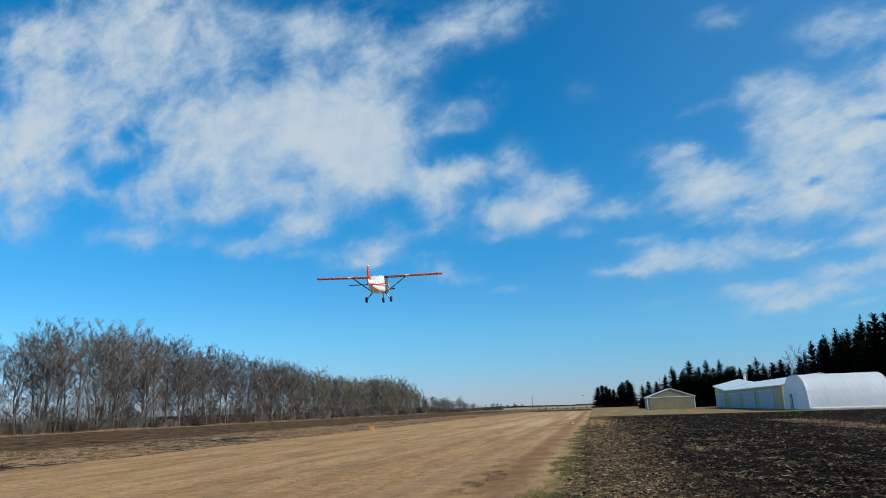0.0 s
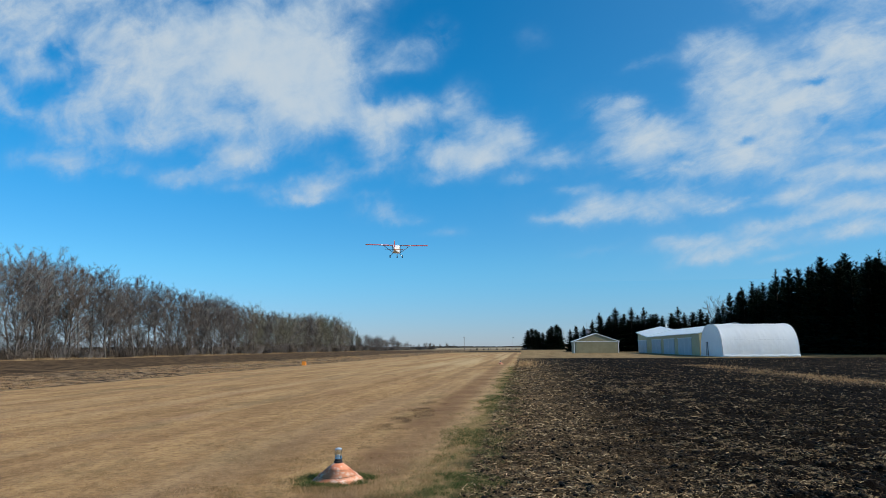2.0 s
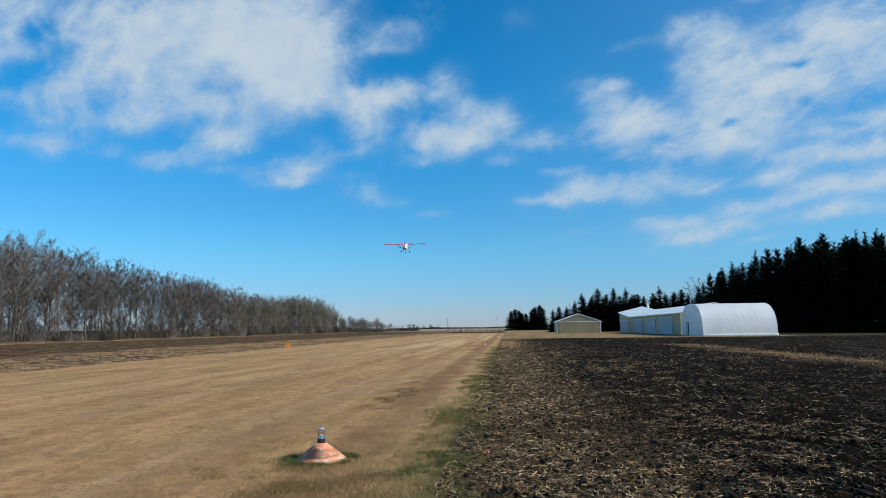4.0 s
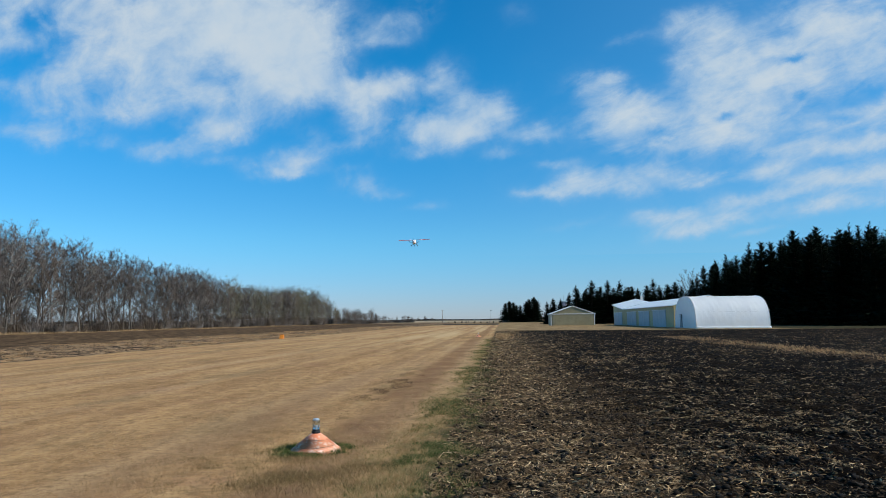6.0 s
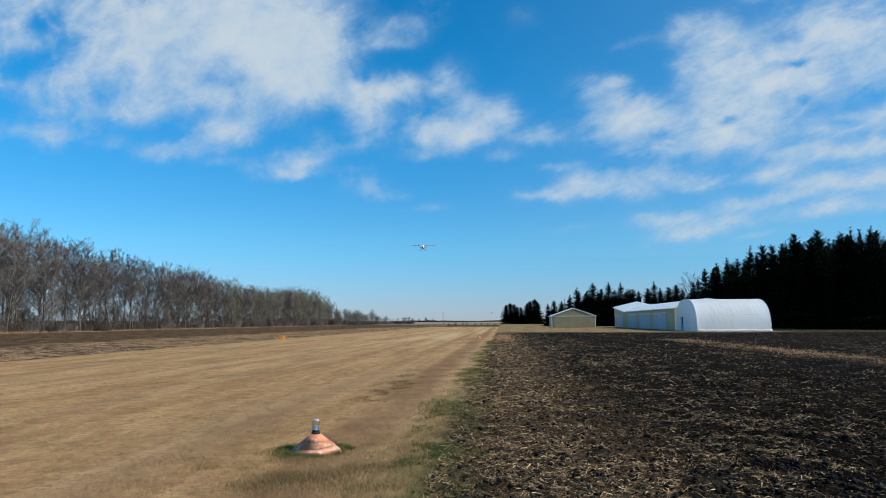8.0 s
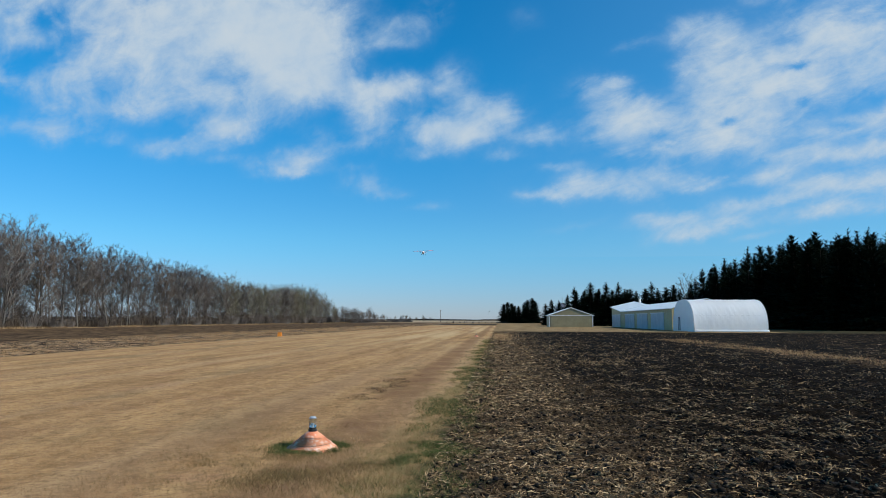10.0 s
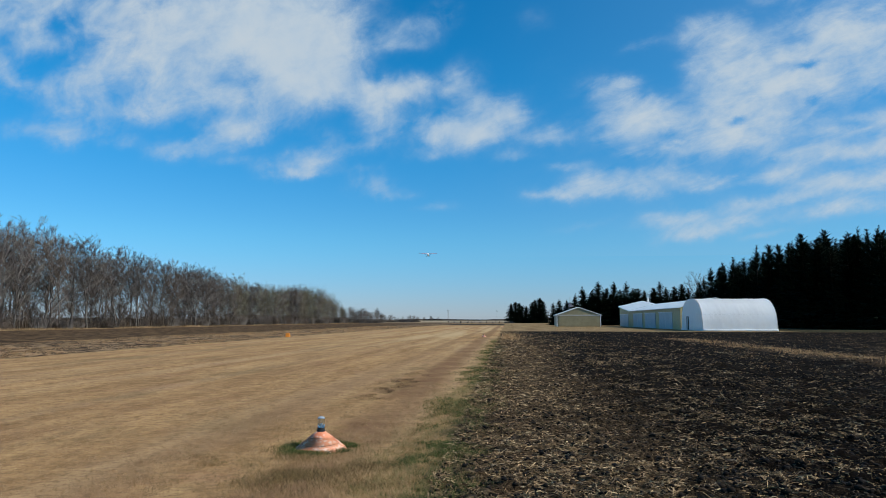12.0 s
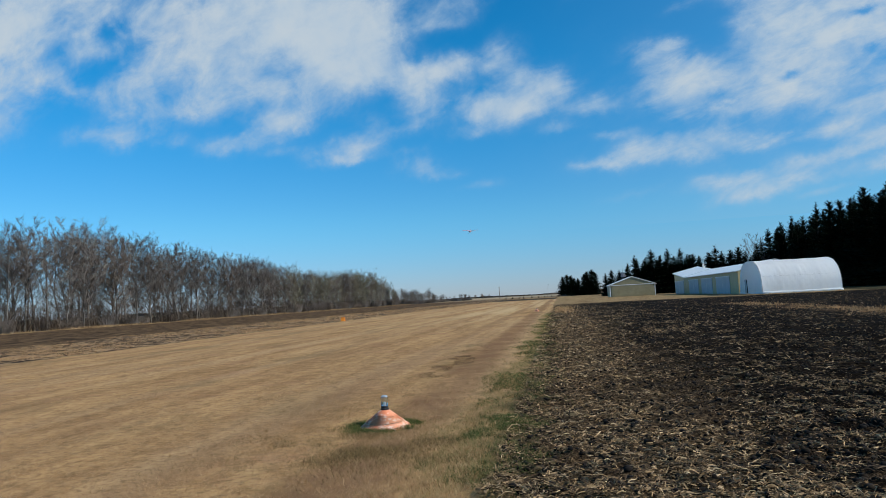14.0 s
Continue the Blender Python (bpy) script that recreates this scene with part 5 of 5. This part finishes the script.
def blades(name, x, y, tall, wide, lean, material, label, seed, category="grass"):
    r = np.random.RandomState(seed)
    n = len(x)
    a, b = r.uniform(0, math.tau, n), r.uniform(0, math.tau, n)
    side = np.stack([np.cos(a), np.sin(a), np.zeros(n)], 1) * (wide / 2)[:, None]
    root = np.stack([x, y, height(x, y) - 0.004], 1)
    bendw = np.stack([np.cos(b), np.sin(b), np.zeros(n)], 1) * (lean * tall)[:, None]
    mid = root + bendw * 0.35 + np.array([0, 0, 1.0]) * (tall * 0.6)[:, None]
    tip = root + bendw + np.array([0, 0, 1.0]) * tall[:, None]
    verts = np.stack([root - side, root + side, mid + side * 0.7, mid - side * 0.7, tip], 1).reshape(-1, 3)
    k = (np.arange(n) * 5)[:, None]
    tris = np.concatenate([k + np.array([[0, 1, 2]]), k + np.array([[0, 2, 3]]), k + np.array([[3, 2, 4]])])
    return quick_mesh(name, verts, tris, material, label, category)


def make_grass():
    r = np.random.RandomState(17)
    n = 190000
    y = 4.6 * (26 / 4.6) ** r.rand(n)
    x = -0.9 - (1.0 + y * 0.80) * r.rand(n)
    keep = r.rand(n) < np.clip(0.55 + 0.55 * waves(x, y * 0.45, 0.8, 41) + 0.5 * waves(x, y, 0.16, 42), 0.08, 1)
    x, y = x[keep], y[keep]
    n = len(x)
    far = np.clip(y / 9, 0.8, 3)
    rank = 1 + 0.9 * ease(x, -4.2, -1.6) * (1 - ease(y, 8, 14))
    blades("mown_grass", x, y, r.uniform(0.010, 0.036, n) * rank * (1 - 0.6 * ease(y, 11, 24)), r.uniform(0.0020, 0.0042, n) * far ** 0.7, r.uniform(0.6, 2.2, n), MAT["dry_blade"], "short dry mown grass on the airstrip", 1)
    # olive blades among the dry ones, in patches towards the field
    n = 60000
    y = 4.6 * (22 / 4.6) ** r.rand(n)
    x = -0.9 - np.abs(r.normal(0, 1.6, n))
    keep = r.rand(n) < np.clip(-0.05 + 1.0 * waves(x, y * 0.5, 0.9, 52) + 0.6 * waves(x, y, 0.25, 53), 0.02, 1)
    x, y = x[keep], y[keep]
    n = len(x)
    far = np.clip(y / 9, 0.8, 3)
    blades("olive_grass", x, y, r.uniform(0.015, 0.050, n) * (1 - 0.6 * ease(y, 9, 20)), r.uniform(0.0022, 0.0042, n) * far ** 0.7, r.uniform(0.5, 1.8, n), MAT["olive_blade"], "olive and brown grass patches beside the field", 7)
    # greener, longer fringe where the strip meets the soil, with dry blades in it
    n = 210000
    y = 4.6 * (60 / 4.6) ** r.rand(n)
    x = -0.90 + r.normal(0, 0.36, n)
    keep = r.rand(n) < np.clip(0.22 + 1.0 * waves(x, y * 0.5, 0.45, 43) + 0.6 * waves(x, y, 0.14, 46) + 0.45 * waves(x, y * 0.5, 2.3, 44), 0.03, 1)
    x, y = x[keep], y[keep]
    n = len(x)
    far = np.clip(y / 9, 0.8, 3)
    tall = r.uniform(0.018, 0.072, n) * (1 - 0.5 * ease(y, 9, 32))
    dry = r.rand(n) < 0.25
    for pick, name, look_, label, seed in ((~dry, "green_fringe", "green_blade", "green and yellow grass fringe between strip and field", 2), (dry, "dry_fringe", "dry_blade", "dry grass stems in the fringe beside the field", 8)):
        m = int(pick.sum())
        blades(name, x[pick], y[pick], tall[pick], r.uniform(0.0022, 0.0048, m) * far[pick], r.uniform(0.4, 1.6, m), MAT[look_], label, seed)
    # rank green clumps at the strip's corner by the cone
    n = 42000
    x, y = -0.98 + r.normal(0, 0.30, n), r.uniform(6.4, 9.6, n)
    keep = r.rand(n) < np.clip(0.10 + 1.1 * waves(x, y * 0.6, 0.38, 57) + 0.5 * waves(x, y, 0.13, 58), 0.02, 1)
    x, y = x[keep], y[keep]
    n = len(x)
    blades("rank_grass", x, y, r.uniform(0.018, 0.062, n), r.uniform(0.002, 0.004, n), r.uniform(0.4, 1.6, n), MAT["green_blade"], "rank green grass clumps beside the tilled soil", 11)
    # scuffed dark clumps in the worn track
    n = 9000
    x, y = -2.85 + r.normal(0, 0.28, n), 17.8 + r.normal(0, 2.3, n)
    keep = r.rand(n) < np.clip(0.1 + 1.3 * waves(x, y * 0.5, 0.35, 54), 0.0, 1)
    x, y = x[keep], y[keep]
    n = len(x)
    blades("scuffed_turf", x, y, r.uniform(0.015, 0.05, n), r.uniform(0.004, 0.009, n), r.uniform(0.5, 2.0, n), MAT["scuff"], "scuffed dark turf in the worn wheel track", 9)
    # tufts left by the mower round the cone
    n = 15000
    a = r.uniform(0, math.tau, n)
    d = 0.30 + np.abs(r.normal(0, 0.09, n)) + 0.16 * np.maximum(0, np.cos(a - 3.0)) * r.rand(n)
    x, y = -2.47 + np.cos(a) * d, 9.05 + np.sin(a) * d
    keep = r.rand(n) < np.clip(0.30 + 0.9 * waves(x * 1.0, y, 0.17, 49) + 0.3 * np.maximum(0, np.cos(a - 3.3)), 0.04, 1)
    x, y = x[keep], y[keep]
    n = len(x)
    blades("cone_tuft", x, y, r.uniform(0.02, 0.070, n), r.uniform(0.002, 0.0045, n), r.uniform(0.2, 1.4, n), MAT["green_blade"], "unmown green tuft round the orange cone", 3)
    # longer brown grass before the cone
    n = 44000
    x, y = -2.35 + r.normal(0, 0.80, n), 7.9 + r.normal(0, 0.70, n)
    keep = (r.rand(n) < np.clip(0.25 + 0.9 * waves(x, y * 0.7, 0.35, 55), 0.03, 1)) & (np.hypot(x + 2.47, y - 9.05) > 0.36)
    x, y = x[keep], y[keep]
    n = len(x)
    blades("brown_tuft", x, y, r.uniform(0.02, 0.055, n), r.uniform(0.002, 0.004, n), r.uniform(0.5, 1.6, n), MAT["olive_blade"], "longer brown grass before the cone", 10)
    # stubble on the far side of the strip
    n = 60000
    y = 26 * (190 / 26) ** r.rand(n)
    x = -22.3 - 13.5 * r.rand(n)
    keep = r.rand(n) < np.clip(0.55 + 0.9 * waves(x, y * 0.6, 1.8, 45), 0.05, 1)
    x, y = x[keep], y[keep]
    blades("crop_stubble", x, y, r.uniform(0.03, 0.10, len(x)), r.uniform(0.012, 0.035, len(x)) * np.clip(y / 50, 0.8, 2.5), r.uniform(0.8, 3.0, len(x)), MAT["dry_blade"], "standing and fallen pale crop stubble", 4, "stubble")
    # tall dry grass at the foot of the poplars
    n = 40000
    y = 60 + 300 * r.rand(n)
    x = -80.5 + r.normal(0, 1.6, n)
    keep = r.rand(n) < np.clip(0.35 + 0.9 * waves(x, y, 9.0, 47), 0.05, 1)
    x, y = x[keep], y[keep]
    n = len(x)
    blades("tall_dry_grass", x, y, r.uniform(0.15, 0.45, n), r.uniform(0.03, 0.08, n), r.uniform(0.2, 0.9, n), MAT["straw"], "tall dry grass along the poplar belt", 5)
    # thicket of saplings inside the belt
    n = 62000
    y = 50 + 305 * r.rand(n)
    x = -83.0 - 19 * r.rand(n)
    tall = (r.gamma(2.3, 0.90, n) + 0.6) * (0.75 + 0.6 * waves(x, y, 6.0, 51)) * (1 + 0.5 * ease(-x, 90, 100))
    blades("undergrowth", x, y, tall, r.uniform(0.02, 0.05, n), r.uniform(0.1, 1.1, n), MAT["brush"], "brown thicket of saplings under the poplars", 6, "undergrowth")


field_litter()
make_grass()


# ---- aeroplane ----
def oval(y, w, h, z, n=28, square=6.5):
    """A rounded-box ring across the fuselage."""
    out = []
    for k in range(n):
        a = k * math.tau / n
        c, s = math.cos(a), math.sin(a)
        out.append((math.copysign(abs(c) ** (2 / square), c) * w / 2, y, z + math.copysign(abs(s) ** (2 / square), s) * h / 2))
    return out


def foil(x, lead, chord, thick, z):
    """A wing section at x, its nose towards +y."""
    shape = ((0.0, 0.0), (0.03, 0.42), (0.12, 0.82), (0.3, 1.0), (0.6, 0.7), (0.85, 0.28), (1.0, 0.03), (0.85, -0.1), (0.5, -0.28), (0.2, -0.38), (0.05, -0.3))
    return [(x, lead - u * chord, z + v * thick * 0.62) for u, v in shape]


def aeroplane():
    t = thing("light_aeroplane", pose(0, 0, 0), "white high-wing light aeroplane with red wings climbing away", "aeroplane")
    sections = [(-3.95, 0.10, 0.28, 0.02), (-3.2, 0.24, 0.40, -0.03), (-2.2, 0.50, 0.60, -0.10), (-1.35, 0.84, 0.84, -0.12), (-0.95, 1.0, 1.12, 0.02), (-0.5, 1.06, 1.20, 0.03), (0.4, 1.08, 1.22, 0.02), (1.1, 1.10, 1.08, -0.04), (1.5, 1.02, 0.80, -0.16), (2.1, 0.88, 0.70, -0.18), (2.45, 0.52, 0.46, -0.18)]
    bm = bmesh.new()
    part("fuselage", loft(bm, [oval(*s) for s in sections]), MAT["white_paint"], t, "white fuselage", True)
    bm = bmesh.new()
    strip = []
    for y, w, h, z in sections[:-2]:
        strip.append([(sx * (w / 2 + 0.012), y, dz) for sx, dz in ((-1, -0.15), (-1, -0.06), (1, -0.06), (1, -0.15))])
    loft(bm, strip)
    part("side_stripe", bm, MAT["orange_paint"], t, "orange side stripe")
    for sx in (-1, 1):
        bm = bmesh.new()
        box(bm, (sx * 0.575 - 0.015, -0.45, 0.10), (sx * 0.575 + 0.015, 0.75, 0.50), 0.012)
        part("side_window", bm, MAT["window"], t)
        wing_z = 0.56
        bm = bmesh.new()
        loft(bm, [foil(sx * x, 0.95, c, 0.19, wing_z + 0.018 * (x - 0.5)) for x, c in ((0.45, 1.45), (2.0, 1.45), (4.3, 1.40), (4.55, 1.25), (4.62, 0.9))])
        wing = part("wing", bm, MAT["red_paint"], t, "red wing with a white band", True)
        bm = bmesh.new()
        loft(bm, [foil(sx * x, 0.965, 1.48, 0.22, wing_z + 0.018 * (x - 0.5)) for x in (1.98, 2.24)])
        part("white_band", bm, MAT["white_paint"], wing)
        bm = bmesh.new()
        loft(bm, [foil(sx * x, -0.20, 0.36, 0.09, wing_z - 0.02 + 0.018 * (x - 0.5)) for x in (2.4, 4.25)])
        part("aileron", bm, MAT["red_paint"], wing)
        bm = bmesh.new()
        tube(bm, [(sx * 0.48, 0.45, -0.53), (sx * 1.95, 0.42, 0.56)], [0.045, 0.040], 6)
        part("wing_strut", bm, MAT["grey_metal"], t)
        bm = bmesh.new()
        loft(bm, [foil(sx * x, -3.0 - 0.08 * x, c, 0.06, -0.16) for x, c in ((0.05, 0.85), (1.2, 0.75), (1.38, 0.55))])
        # left half: its dark, shaded edge-on look is put into the material
        part("tailplane", bm, MAT["dark"] if sx < 0 else MAT["orange_paint"], t)
        bm = bmesh.new()
        tube(bm, [(sx * 0.40, 0.0, -0.48), (sx * 0.86, -0.05, -1.02)], [0.05, 0.035], 6)
        part("gear_leg", bm, MAT["grey_metal"], t)
        wheel(t, sx * 0.90, -0.05, -1.06, 0.205)
    bm = bmesh.new()
    tube(bm, [(0, 1.75, -0.45), (0, 1.85, -1.02)], [0.045, 0.035], 6)
    part("nose_leg", bm, MAT["grey_metal"], t)
    wheel(t, 0.0, 1.86, -1.06, 0.19)
    bm = bmesh.new()
    fin = []
    for z, lead, chord, thick in ((0.02, -2.75, 1.15, 0.10), (0.5, -3.10, 0.85, 0.09), (1.02, -3.42, 0.62, 0.07), (1.09, -3.5, 0.45, 0.05)):
        fin.append([(0 + (x - 0) * 1, y, z) for x, y in [(v * thick * 0.5 * s, lead - u * chord) for s, us in ((1, ((0, 0), (0.2, 0.9), (0.6, 0.7), (1, 0.05))), (-1, ((0.6, 0.7), (0.2, 0.9)))) for u, v in us]])
    loft(bm, fin)
    tail = part("fin", bm, MAT["red_paint"], t, "red tail fin with white tip", True)
    bm = bmesh.new()
    box(bm, (-0.035, -4.06, 0.05), (0.035, -3.90, 0.98), 0.015)
    part("rudder", bm, MAT["red_paint"], tail)
    bm = bmesh.new()
    box(bm, (-0.045, -3.98, 1.06), (0.045, -3.50, 1.14), 0.02)
    part("fin_cap", bm, MAT["white_paint"], tail)
    bm = bmesh.new()
    loft(bm, [[(r * math.cos(a), y, -0.18 + r * math.sin(a)) for a in np.linspace(0, math.tau, 16, endpoint=False)] for r, y in ((0.2, 2.45), (0.17, 2.6), (0.05, 2.74))])
    part("spinner", bm, MAT["white_paint"], t, "", True)
    bm = bmesh.new()
    for s in (-1, 1):
        loft(bm, [[(s * x - 0.0, 0.02 + d * tw, c * e) for d, e in ((1, 1), (-1, 1), (-1, -1), (1, -1))] for x, c, tw in ((0.05, 0.04, 0.03), (0.35, 0.07, 0.03), (0.80, 0.05, 0.012))])
    prop = part("propeller", bm, MAT["dark"], t, "dark two-blade propeller")
    return t, prop


def wheel(t, x, y, z, r):
    bm = bmesh.new()
    ring = np.linspace(0, math.tau, 20, endpoint=False)
    loft(bm, [[(x + w, y + q * r * math.cos(a), z + q * r * math.sin(a)) for a in ring] for w, q in ((-0.075, 0.72), (-0.07, 0.9), (-0.03, 1.0), (0.03, 1.0), (0.07, 0.9), (0.075, 0.72))])
    w = part("wheel", bm, MAT["black"], t, "black rubber tyre", True)
    bm = bmesh.new()
    tube(bm, [(x - 0.08, y, z), (x + 0.08, y, z)], [r * 0.45, r * 0.45], 12)
    part("hub", bm, MAT["grey_metal"], w)


plane, propeller = aeroplane()


def motions():
    """The aeroplane climbs away, its propeller turns, and the cloud drifts."""
    flight = [
        (0.0, pose(-14.7, 46.9, 10.7, 7.0, 0.0, 7.0)), (0.5, pose(-15.5, 60.0, 12.1, 6.7, -2.0, 6.0)), (1.0, pose(-16.5, 72.8, 13.6, 6.3, -0.6, 6.4)),
        (1.5, pose(-17.5, 85.6, 14.9, 6.0, 0.6, 6.4)), (2.0, pose(-18.4, 98.5, 16.1, 5.8, 1.6, 6.3)), (2.5, pose(-19.4, 111.3, 17.0, 5.6, 0.3, 6.2)),
        (3.0, pose(-20.4, 124.1, 17.9, 5.4, -1.0, 6.1)), (3.5, pose(-21.3, 136.9, 18.8, 5.2, -1.2, 6.0)), (6.0, pose(-25.4, 200.7, 24.9, 5.0, -1.8, 5.6)),
        (6.5, pose(-26.2, 213.4, 26.2, 5.0, -1.9, 5.6)), (7.0, pose(-27.0, 226.1, 27.4, 5.0, -1.2, 5.7)), (7.5, pose(-27.9, 238.9, 28.4, 5.0, 0.0, 5.9)),
        (8.0, pose(-29.0, 251.6, 29.3, 5.0, 1.0, 6.2)), (10.5, pose(-35.5, 315.3, 32.6, 5.0, -2.8, 7.2)), (11.0, pose(-37.3, 327.9, 33.6, 5.0, -2.0, 7.5)),
        (11.5, pose(-39.0, 340.6, 34.5, 5.0, -1.0, 8.0)), (12.0, pose(-40.8, 353.2, 35.7, 5.0, 0.0, 8.6)), (12.5, pose(-42.6, 365.8, 37.2, 5.0, 0.5, 9.0)),
        (13.0, pose(-44.7, 378.4, 38.9, 5.0, 0.0, 9.8)), (13.5, pose(-47.2, 390.8, 40.5, 5.0, 0.0, 10.8)), (14.0, pose(-50.0, 403.4, 41.4, 5.0, 0.0, 11.5))]
    walk(plane, flight)
    walk(propeller, [(k * 0.1, pose(0, 2.58, -0.18, 0, 80.0 * k, 0)) for k in range(141)])
    walk(cloud, [(t, pose(2.0 * (t - 7.5), 2.85 * (t - 7.5), 401.7)) for t in (0.0, 3.5, 7.0, 10.5, 14.0)])


motions()
